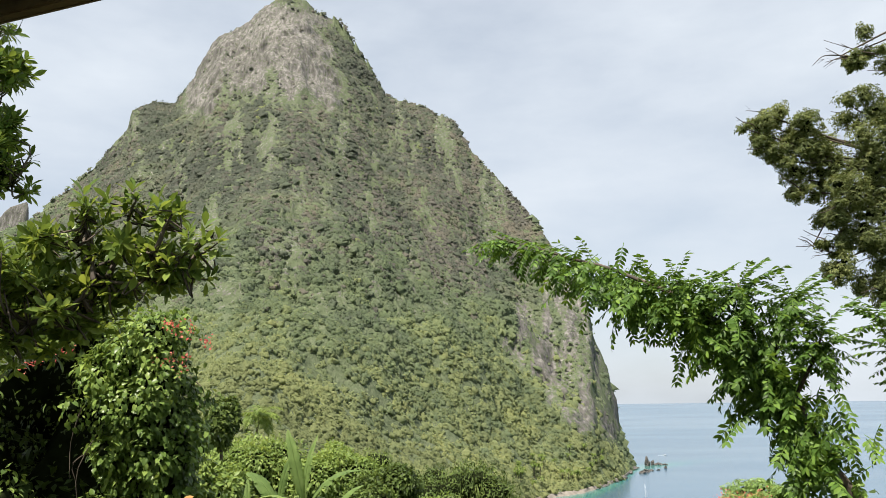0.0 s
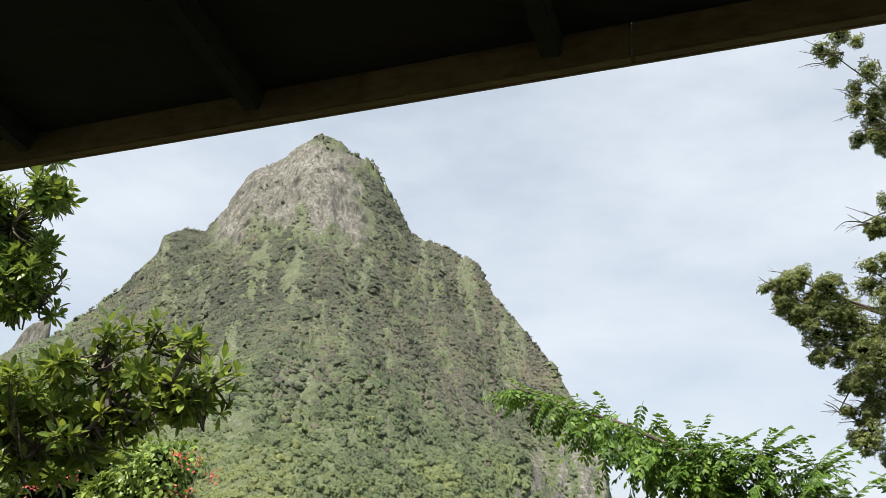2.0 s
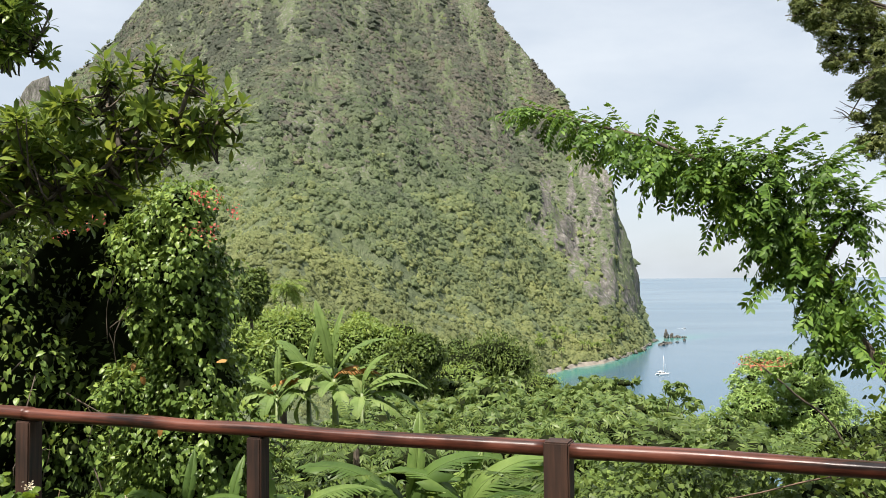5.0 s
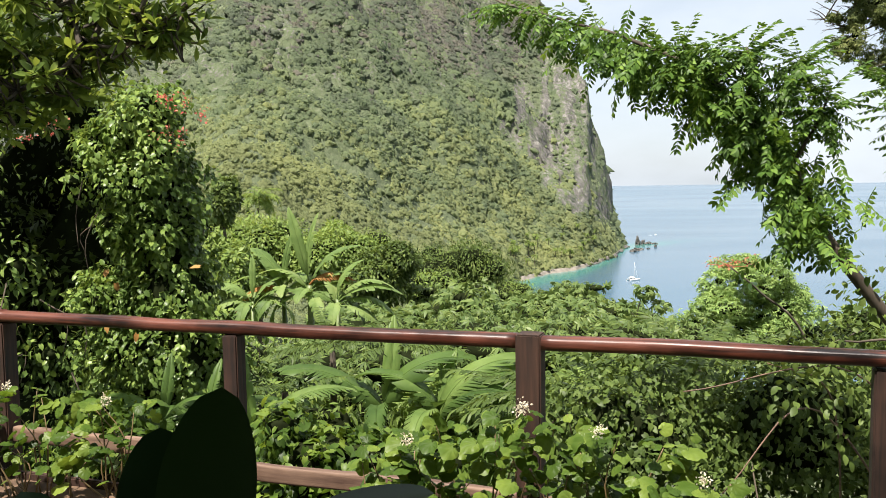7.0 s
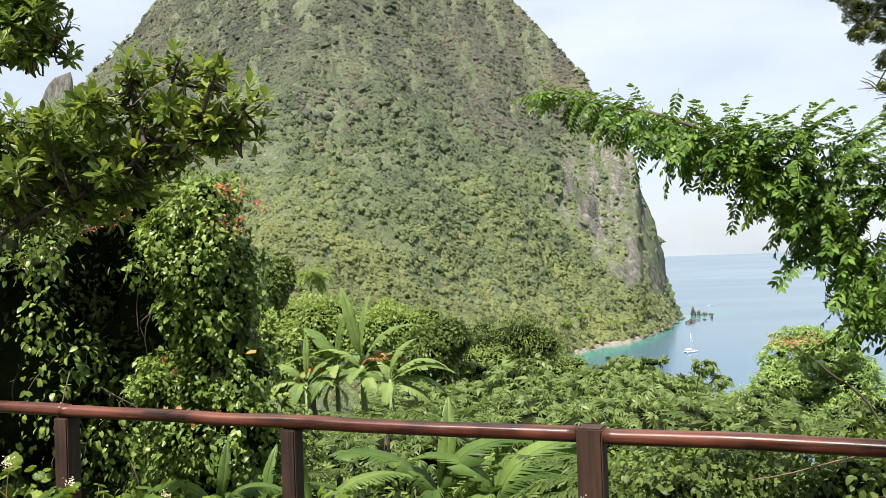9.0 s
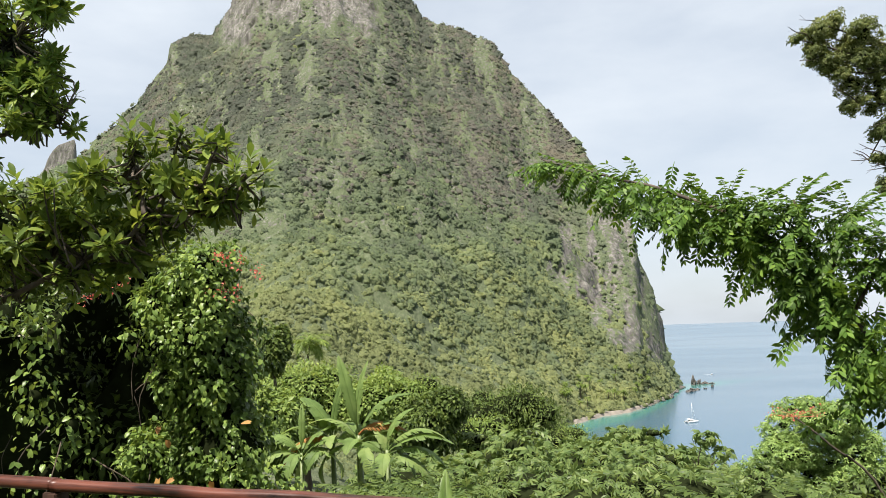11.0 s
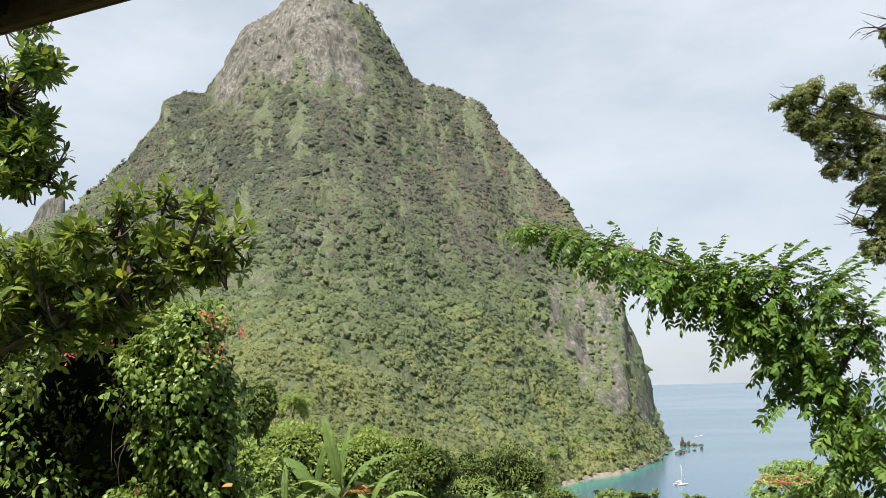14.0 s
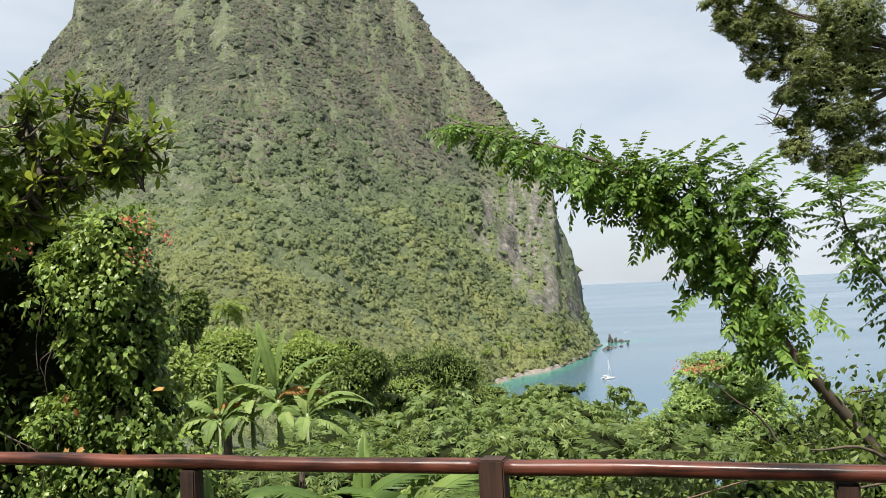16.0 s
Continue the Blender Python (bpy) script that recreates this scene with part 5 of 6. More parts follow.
def pinnate_tree():
    """The arching tree with feather-shaped leaves."""
    r = np.random.default_rng(81)
    base = np.array((3.7, 5.1, -1.2))
    t = thing("feather_leaved_tree", "slender arching tree with drooping feather-shaped bright green leaves", "tree", at=tuple(base))
    arch = [(2.45, 5.10, 1.27), (2.40, 5.15, 1.46), (2.31, 5.20, 1.66), (2.24, 5.30, 1.84), (2.11, 5.40, 2.03), (1.99, 5.55, 2.19), (1.83, 5.70, 2.33), (1.62, 5.90, 2.47), (1.38, 6.10, 2.62), (1.12, 6.30, 2.75), (0.84, 6.50, 2.86), (0.70, 6.60, 2.94)]
    trunk = [(3.7, 5.1, -1.4), (3.4, 5.1, -0.2), (3.12, 5.1, 0.42), arch[0]]
    ups = [[(2.11, 5.40, 2.03), (2.11, 5.30, 2.23), (2.07, 5.30, 2.37)],
           [(2.24, 5.30, 1.84), (2.28, 5.20, 2.11), (2.36, 5.20, 2.30)],
           [(2.31, 5.20, 1.66), (2.41, 5.10, 1.91), (2.47, 5.10, 2.09)],
           [(1.83, 5.70, 2.33), (1.82, 5.60, 2.38), (1.78, 5.60, 2.43)],
           [(1.99, 5.55, 2.19), (1.96, 5.50, 2.31), (1.92, 5.45, 2.38)],
           [(3.5, 5.1, 0.9), (3.15, 5.0, 1.4), (2.8, 4.9, 1.85), (2.72, 4.85, 2.15)], [(3.5, 5.1, 0.9), (3.2, 5.0, 1.5), (3.05, 4.9, 2.1)],
           [(3.38, 5.1, -0.1), (3.45, 5.1, 0.4), (3.5, 5.1, 0.92)]]
    v, f = trunk_of(trunk, 0.046, 0.034, 14, 9, 5)
    part("trunk", (v - base, f), M_BARK, t)
    v, f = trunk_of(arch, 0.03, 0.005, 30, 7, 6)
    part("limb", (v - base, f), M_BARK, t)
    for k, u in enumerate(ups):
        v, f = trunk_of(u, 0.014, 0.004, 12, 6, 7 + k)
        part("limb", (v - base, f), M_BARK, t)
    meshes = [mesh_of("frond", *pinnate(r, int(r.integers(7, 10)), r.uniform(0.26, 0.33), 0.062, 0.026), M_PINNATE) for _ in range(8)]

    def frond(q, al, s):
        ob = part("frond", meshes[r.integers(0, 8)], None, t)
        ob.rotation_mode = "QUATERNION"
        ob.rotation_quaternion = Vector(unit(al)).to_track_quat("Y", "Z")
        ob.location = Vector(q - base)
        ob.scale = (s, s, s)
    line = spline(arch, 80)
    tan = unit(np.gradient(line, axis=0))
    # fronds stand in a spiral along the bough: the upper ones spread flat, the lower ones hang
    for k in range(230):
        u = 0.02 + 0.95 * (k + r.random()) / 230
        q, d = line[int(u * 79)], tan[int(u * 79)]
        side = (-1) ** k * r.uniform(0.2, 1.0)
        lift = r.choice((0.3, 0.05, -0.35, -0.75), p=(0.12, 0.26, 0.34, 0.28)) if u < 0.9 else -0.2
        al = d * r.uniform(0.25, 0.75) * np.array((1, 1, 0.4)) + np.array((0.0, side * 0.8, lift + 0.12 * r.normal()))
        frond(q, al, float(r.uniform(0.75, 1.1) * np.interp(u, [0, 0.2, 0.75, 1], [0.9, 1.1, 1.0, 0.85])))
    for n_, u in enumerate(ups):
        ln = spline(u, 20)
        d = unit(np.gradient(ln, axis=0))
        for k in range((62, 66, 58, 22, 26, 70, 60, 8)[n_]):
            w = 0.25 + 0.75 * r.random() ** 0.6
            i = int(w * 19)
            a = k * 2.4 + r.uniform(-0.4, 0.4)
            al = d[i] * (0.1 + 0.35 * (w > 0.9)) + np.array((math.cos(a) * 0.6 - 0.15, math.sin(a) * 0.7, r.uniform(-0.7, 0.4)))
            frond(ln[i], al, float(r.uniform(0.6, 0.85)))
    # the dense underside, where the fronds hang over one another
    extra = []
    for k in range(270):
        u = r.uniform(0.0, 0.75)
        i = int(u * 79)
        q = line[i] + np.array((r.normal() * 0.12, r.normal() * 0.16, -r.uniform(-0.12, 0.14)))
        extra.append((q, tan[i] * 0.35 + np.array((r.normal() * 0.3 - 0.1, r.normal() * 0.6, -0.6)), float(r.uniform(0.7, 1.05))))
    v, f = spray(pinnate(r, 8, 0.28, 0.062, 0.026), np.array([e[0] for e in extra]), np.array([e[1] for e in extra]), np.tile((0.0, 0, 1), (len(extra), 1)) + r.normal(0, 0.3, (len(extra), 3)), np.array([e[2] for e in extra]))
    tagged(part("frond_mass", (v - base, f), M_PINNATE, t), kind="stuff")
    stem_ = np.concatenate((spline(trunk, 30)[8:], line[:16]))
    q_ = stem_[r.integers(0, len(stem_), 200)] + r.normal(0, 0.055, (200, 3))
    v, f = spray(leaf_shape(0.045, 0.035, 2, 0.2, 0.25, 0.35, True), q_, r.normal(0, 0.6, q_.shape) + np.array((0, -0.3, -0.6)), r.normal(0, 0.4, q_.shape) + np.array((0, -0.4, 0.8)), r.uniform(0.5, 1.2, len(q_)))
    tagged(part("creeper", (v - base, f), M_BEGONIA, t, "yellow-green creeper leaves on the trunk"), kind="stuff")


pinnate_tree()
TUFT = spray(leaf_shape(0.07, 0.03, 1, 0.2, 0.25, 0.5), np.zeros((4, 3)), np.array([(math.cos(k * 1.5), math.sin(k * 1.5) + 0.3, -0.25 + 0.2 * (k % 2)) for k in range(4)]), np.tile((0.0, 0, 1), (4, 1)), np.array((1, 0.8, 1.1, 0.9)))


def overhanging_tree():
    """A tall tree whose outer boughs reach in with small leaves and bare twig ends."""
    masses = [(6.89, 17.00, 7.23, 0.36, 0.60, 0.30), (7.30, 17.00, 7.51, 0.32, 0.60, 0.25), (7.61, 17.00, 7.19, 0.48, 0.60, 0.36), (7.11, 17.00, 6.81, 0.34, 0.60, 0.30), (7.67, 17.00, 6.55, 0.52, 0.60, 0.39), (8.16, 17.00, 7.09, 0.52, 0.60, 0.45), (8.13, 17.00, 6.12, 0.52, 0.60, 0.45), (7.62, 17.00, 5.89, 0.27, 0.60, 0.20), (8.27, 17.00, 5.47, 0.36, 0.60, 0.30), (8.84, 17.00, 6.61, 0.85, 0.60, 0.79), (8.91, 17.00, 5.56, 0.62, 0.60, 0.57), (9.79, 17.00, 6.80, 0.96, 0.60, 0.91), (9.80, 17.00, 5.70, 0.91, 0.60, 0.68), (9.32, 17.00, 7.64, 0.68, 0.60, 0.45), (8.63, 17.00, 4.89, 0.51, 0.50, 0.34), (9.26, 17.00, 4.63, 0.62, 0.50, 0.45), (10.14, 17.00, 4.71, 0.74, 0.50, 0.51), (8.35, 17.00, 4.31, 0.4, 0.50, 0.45), (9.0, 17.00, 3.9, 0.45, 0.50, 0.5), (9.8, 17.0, 3.9, 0.6, 0.5, 0.5)]
    thin = [(8.98, 17.00, 8.82, 0.41, 0.47, 0.31), (9.84, 17.16, 9.06, 0.86, 0.78, 0.63), (8.90, 17.00, 13.13, 0.63, 0.63, 0.63), (9.30, 17.00, 11.87, 0.70, 0.63, 0.78), (9.53, 17.00, 11.01, 0.63, 0.63, 0.55), (10.31, 17.31, 11.56, 1.10, 0.94, 1.41),
            (7.96, 17.00, 4.74, 0.27, 0.30, 0.16), (8.34, 17.00, 4.65, 0.28, 0.30, 0.18)]
    t = leafy_tree("overhanging_tree", "tall tree with small olive-green leaves and bare twig ends", "tree",
                   [(13.3, 17.6, ground_z(13.3, 17.6)), (13.0, 17.5, 2.2), (11.8, 17.3, 5.6), (11.3, 17.3, 10.0)], clumps(masses, 8, 0.5, 93) + clumps(thin, 7, 0.34, 94), 30000, TUFT, M_TOPTREE, 91, 0.24, (0.65, 1.3), 0.75, depth=0.95, limbs=False, core=0.35)
    base = np.array(t.location)
    r = np.random.default_rng(92)
    for k, b in enumerate(masses + thin):
        c = np.array(b[:3], float)
        top = np.array((11.7, 17.3, 5.9) if k < len(masses) else (11.3, 17.3, 10.0))
        v, f = trunk_of([top, (top + c) / 2 + r.normal(0, 0.12, 3), c - np.array((b[3] * 0.5, 0, 0))], 0.055 if k < len(masses) else 0.036, 0.013, 14, 6, k)
        part("limb", (v - base, f), M_BARK, t)
        for _ in range(4 if k >= len(masses) else 1):
            s = c + r.normal(0, 0.3, 3) * np.array(b[3:])
            e = s + np.array((-b[3] * r.uniform(0.5, 1.1) - 0.2, r.uniform(-0.2, 0.2), r.uniform(-0.3, 0.3)))
            m = (s + e) / 2 + np.array((0, 0, r.uniform(-0.05, 0.08)))
            w = [tube(spline([c, s, m, e], 12), [0.018, 0.005], 5)]
            for _ in range(2):
                q = s + (e - s) * r.uniform(0.3, 0.8)
                w.append(tube([q, q + np.array((-0.14, 0, r.uniform(-0.14, 0.14)))], [0.004, 0.002], 4))
            v, f = join(*w)
            part("bare_twig", (v - base, f), M_BARK, t)


overhanging_tree()

# potted plant on the terrace, in the roof's shade
def dark_pot_plant():
    p = thing("potted_plant", "potted plant with broad dark leaves in the shade of the roof", "plant", at=(-0.17, 1.62, 0))
    prof = [(0.0, 0.01), (0.15, 0.01), (0.19, 0.3), (0.21, 0.33), (0.2, 0.36), (0.17, 0.33), (0.0, 0.3)]
    vs, fs = [], []
    for i, (rr, zz) in enumerate(prof):
        for k in range(20):
            a = k * math.pi / 10
            vs.append((rr * math.cos(a), rr * math.sin(a), zz))
    for i in range(len(prof) - 1):
        for k in range(20):
            q = (i * 20 + k, i * 20 + (k + 1) % 20, (i + 1) * 20 + (k + 1) % 20, (i + 1) * 20 + k)
            fs += [(q[0], q[1], q[2]), (q[0], q[2], q[3])]
    part("pot", (np.array(vs), np.array(fs)), M_CLAY, p)
    big = leaf_shape(0.42, 0.18, 22, 0.2, 0.08, 0.56, False, 0.5)
    for dx, dy, z0, yaw, pitch, s in ((0.05, 0.08, 0.84, -8, 76, 1.0), (0.12, 0.12, 0.98, -82, 18, 0.8), (-0.1, 0.04, 0.8, 60, 62, 0.8), (-0.04, 0.16, 0.82, 15, 66, 0.85), (0.06, -0.05, 0.7, 180, 50, 0.8)):
        st = tube(spline([(0, 0, 0.3), (dx * 0.5, dy * 0.5, 0.55), (dx, dy, z0)], 8), [0.014, 0.008], 6)
        lf = part("leaf", big, M_DARKLEAF, p)
        lf.location, lf.rotation_euler, lf.scale = (dx, dy, z0), (radians(pitch), 0, radians(yaw)), (s, s, s)
        part("stalk", st, M_STEM, p)


dark_pot_plant()


def planter():
    """A planter along the foot of the railing."""
    p = thing("planter", "rough timber planter box filled with soil along the railing", "planter", at=(*on_rail(-0.5, -0.32), 0))
    p.rotation_euler = (0, 0, radians(YAW))
    for off in (-0.22, 0.2):
        part("side_board", box(6.6, 0.03, 0.24, 0.005, (0, off, 0.12)), M_POST, p)
    for s in (-3.3, 3.3):
        part("end_board", box(0.03, 0.42, 0.24, 0.005, (s, 0, 0.12)), M_POST, p)
    part("soil", box(6.55, 0.4, 0.2, 0.01, (0, 0, 0.105)), M_SOIL, p)


planter()


def round_leaf(r, size):
    """A lopsided, wavy, ribbed round leaf with a notch at the stalk: (verts, triangles)."""
    k = 23
    th = np.linspace(0.22, 2 * np.pi - 0.22, k) - np.pi / 2
    rad = size * (0.48 + 0.08 * np.cos(th - 0.6) + 0.012 * r.normal(size=k) + 0.16 * np.exp(-((th - np.pi / 2 - 0.15) / 0.28) ** 2)) * (1 + 0.1 * np.sin(th))
    rib = 0.05 * size * np.cos(np.arange(k) * np.pi * 0.66)
    ring = lambda q, lift: np.stack((np.cos(th) * rad * q, np.sin(th) * rad * q + 0.28 * size, lift), 1)
    v = np.concatenate((np.array([(0, 0.12 * size, -0.03 * size)]), ring(0.55, rib * 0.5 + 0.06 * size), ring(1.0, rib * 0.6 - 0.05 * size + 0.02 * size * r.normal(size=k))))
    f = [(0, 1 + a, 2 + a) for a in range(k - 1)]
    for a in range(k - 1):
        f += [(1 + a, 1 + k + a, 2 + k + a), (1 + a, 2 + k + a, 2 + a)]
    return v, np.array(f)


def begonia(s, off, height, spread, seed, count=96, blooms=1):
    r = np.random.default_rng(seed)
    x, y = on_rail(s, off)
    t = thing("flowering_plant", "begonia-like plant with round light green leaves and white flowers", "plant", "plants along the railing", at=(x, y, 0.2))
    stems, pos, al, up = [], [], [], []
    for k in range(count):
        a, h = r.uniform(0, 2 * np.pi), r.uniform(0.1, 1.0) ** 0.75
        rad = spread * (0.35 + 0.65 * r.random()) * (1.15 - 0.5 * h)
        e = np.array((math.cos(a) * rad * 1.6, math.sin(a) * rad * 0.6, h * (height + 0.08)))
        if k % 7 == 0:
            foot = np.array((e[0] * 0.5 + 0.04 * r.normal(), e[1] * 0.4, 0))
            bend = foot + (e - foot) * 0.55 + np.array((0.05 * r.normal(), 0.03 * r.normal(), 0.02))
            stems.append(tube(spline([foot, bend, e], 8), [0.0045, 0.002], 5))
        pos.append(e)
        al.append((math.cos(a) + r.normal() * 0.6, math.sin(a) - 0.35 + r.normal() * 0.4, -0.35 + 0.4 * r.normal()))
        up.append((0.5 * r.normal(), -0.45 + 0.5 * r.normal(), 1))
    pos, al, up = np.array(pos), np.array(al), np.array(up)
    size = r.uniform(0.4, 1.15, count)
    leaves = [spray(round_leaf(r, 0.075), pos[q::5], al[q::5], up[q::5], size[q::5]) for q in range(5)]
    part("foliage", join(*leaves), M_BEGONIA, t)
    tagged(part("stem_mass", join(*stems), M_REDSTEM, t), kind="stuff")
    if blooms:
        top = pos[np.argsort(-pos[:, 2] + 0.3 * pos[:, 1])[:6]]
        pts = top[r.choice(6, blooms, False)] + np.array((0, -0.04, 0.04))
        part("blossom", flowers(pts, r, 60, 0.011, 1.1), M_WHITEFLOWER, t, "small white flower heads")


for k, (s, off, h, w) in enumerate(((-2.2, -0.3, 0.42, 0.2), (-1.75, -0.28, 0.4, 0.2), (-2.75, -0.3, 0.5, 0.22), (-0.35, -0.3, 0.38, 0.2), (0.1, -0.32, 0.5, 0.2), (0.42, -0.28, 0.46, 0.22), (-0.12, -0.27, 0.46, 0.2), (0.6, -0.32, 0.3, 0.16), (-3.2, -0.3, 0.45, 0.2))):
    begonia(s, off, h, w, 200 + k)

# ---------------------------------------------------------------- gardens on the slope
_yb = np.random.default_rng(309)
BANANA_KINDS = ((0.6, 0.35, 0.1, (0.05, 0.3), (0.0, 0.2)), (0.62, 0.85, 0.75, (0.2, 0.7), (0.15, 0.45)), (0.62, 1.3, 0.92, (0.4, 0.95), (0.25, 0.5)), (0.6, 1.75, 0.95, (0.5, 1.0), (0.3, 0.55)))
BANANA_YOUNG = [mesh_of("leaf", *banana_leaf(BANANA_R, width=w, arch=a, split=c, droop=d, gap=g), M_BANANA) for w, a, c, d, g in BANANA_KINDS]
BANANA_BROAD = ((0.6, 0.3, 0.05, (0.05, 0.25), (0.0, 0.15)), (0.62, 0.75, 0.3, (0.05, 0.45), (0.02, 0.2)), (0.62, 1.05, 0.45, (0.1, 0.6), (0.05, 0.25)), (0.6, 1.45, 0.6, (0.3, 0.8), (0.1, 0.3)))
BANANA_TALL = [mesh_of("leaf", *banana_leaf(BANANA_R, width=w, arch=a, split=c, droop=d, gap=g), M_BANANA_LIT) for w, a, c, d, g in BANANA_BROAD]
# the tall clump: erect spear leaves, arching comb-torn ones, two with a withered orange fringe
BANANA_FRINGE = [mesh_of("dry_fringe", *banana_leaf(BANANA_R, width=0.42, arch=0.95, split=1.0, droop=(0.75, 1.1), gap=(0.2, 0.6)), M_DRYLEAF) for _ in range(2)]
for x, y, top, girth, leaves, fringes in (
        (-2.88, 19.5, -0.7, 0.11, ((15, 89, 0, 1.18), (-55, 80, 0, 1.1), (-84, 62, 1, 1.12), (-90, 34, 1, 0.95), (-86, 14, 1, 1.1), (-95, 2, 2, 1.15), (86, 52, 2, 1.0), (92, 24, 2, 1.05), (85, 8, 3, 1.0), (30, 60, 2, 0.9), (170, 55, 3, 0.8), (200, 30, 3, 0.85)), ((-78, 30, 0.95),)),
        (-3.55, 19.8, -0.85, 0.09, ((-30, 84, 0, 0.9), (60, 72, 1, 0.95), (88, 40, 2, 1.0), (95, 16, 2, 1.05), (-80, 50, 2, 0.9), (80, -4, 3, 1.0), (190, 60, 3, 0.75), (150, 30, 3, 0.8)), ((84, 12, 0.9),)),
        (-2.2, 19.2, -1.0, 0.09, ((-65, 76, 1, 0.8), (-88, 40, 2, 1.05), (-92, 24, 1, 1.1), (-84, 10, 2, 1.15), (-100, -4, 2, 1.0), (85, 40, 2, 0.9), (40, 70, 1, 0.85), (180, 40, 3, 0.8)), ()),
        (-4.2, 19.4, -1.05, 0.08, ((20, 80, 0, 0.7), (80, 46, 2, 0.9), (95, 20, 3, 0.95), (-70, 56, 1, 0.85), (-95, 24, 3, 0.9), (175, 40, 3, 0.8)), ())):
    b = thing("banana_plant", "tall banana plant with erect spears and torn leaves, some withered orange", "banana plant", "banana plants", at=(x, y, ground_z(x, y)))
    h = top - b.location[2]
    part("stem", tube([(0, 0, -0.3), (0.03, 0, h * 0.5), (0, 0.02, h)], [girth, girth * 0.8, girth * 0.5], 10), M_STEM, b)
    for k, (yaw, pitch, kind_, q) in enumerate(leaves):
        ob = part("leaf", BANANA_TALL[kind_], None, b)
        ob.location = (0, 0, h - 0.04 * k)
        ob.rotation_euler = (radians(pitch + 4 + _yb.uniform(-4, 4)), radians(_yb.uniform(-15, 15)), radians(yaw))
        ob.scale = (q * (0.42 if kind_ == 0 else 0.8), q * (0.86 if kind_ == 0 else 0.8), q * 0.8)
    for k, (yaw, pitch, q) in enumerate(fringes):
        ob = part("dry_leaf", BANANA_FRINGE[k], None, b, "withered orange-brown banana leaf")
        ob.location, ob.rotation_euler, ob.scale = (0, -0.1, h), (radians(pitch + 6), 0, radians(yaw)), (q * 1.2, q * 0.75, q * 1.1)
for x, y, h, leaves in ((0.2, 9.7, 0.75, ((-88, 84, 3, 0.85), (-70, 86, 2, 0.72), (-100, 78, 3, 0.7), (40, 84, 0, 0.42), (-25, 80, 0, 0.46), (75, 84, 2, 0.62), (160, 74, 3, 0.5))),
                        (-0.45, 9.9, 0.85, ((12, 88, 0, 0.6), (-80, 84, 2, 0.7), (-60, 78, 3, 0.6), (88, 60, 1, 0.7), (80, 84, 3, 0.6), (180, 70, 3, 0.5))),
                        (0.95, 9.6, 0.6, ((-50, 86, 1, 0.6), (-85, 80, 2, 0.55), (85, 80, 3, 0.62), (70, 86, 2, 0.6), (175, 66, 3, 0.45))),
                        (-2.5, 8.3, 1.0, ((20, 86, 0, 0.34), (80, 66, 2, 0.42), (-80, 60, 2, 0.4), (170, 50, 2, 0.38))),
                        (-2.1, 8.5, 0.85, ((-15, 84, 0, 0.38), (-85, 70, 2, 0.45), (70, 62, 2, 0.42))),
                        (-1.5, 8.0, 0.9, ((0, 88, 0, 0.4), (-75, 52, 1, 0.5)))):
    b = thing("banana_plant", "young banana plant with arching comb-torn leaves", "banana plant", "young banana plants", at=(x, y, ground_z(x, y)))
    part("stem", tube([(0, 0, -0.3), (0.02, 0, h * 0.5), (0, 0.02, h)], [0.06, 0.05, 0.03], 9), M_STEM, b)
    for yaw, pitch, kind_, q in leaves:
        ob = part("leaf", BANANA_YOUNG[kind_], None, b)
        ob.location = (0, 0, h)
        ob.rotation_euler = (radians(pitch + _yb.uniform(-4, 4)), radians(_yb.uniform(-15, 15)), radians(yaw))
        ob.scale = (q * (0.6 if kind_ == 0 else 1.0), q * 1.2, q * 1.3)

_r = np.random.default_rng(51)
BIGPALMATE = palmate(7, 0.36, 0.13)
for k in range(30):
    y = 25.0 + 12.5 * ((k * 0.618) % 1.0)
    x = (-0.14 + 0.44 * (k + 0.5) / 30 + _r.uniform(-0.015, 0.015)) * y
    gz = ground_z(x, y)
    top = 1.65 + y * np.interp(x / y, [-0.14, -0.06, 0.03, 0.1, 0.2, 0.235, 0.3], [-0.113, -0.108, -0.094, -0.098, -0.104, -0.142, -0.135]) - 0.75 + _r.uniform(-0.5, 0.0)
    w = _r.uniform(1.3, 1.8)
    c = top - 0.85
    leafy_tree("umbrella_tree", "low spreading tree with drooping pale green hand-shaped leaves", "tree", [(x, y, gz - 0.1), (x + 0.05, y, (gz + c) / 2), (x, y, c - 0.2)],
               clumps([(x, y, c, w, w, 0.75), (x + _r.uniform(-0.9, 0.9), y - 0.6, c - 0.75, w, w, 0.8)], 6, 0.5, 380 + k), 420, BIGPALMATE, M_BUSH, 400 + k, 0.06, (0.6, 1.15), 0.1, "hand-leaved trees", core=0.5, limbs=False)
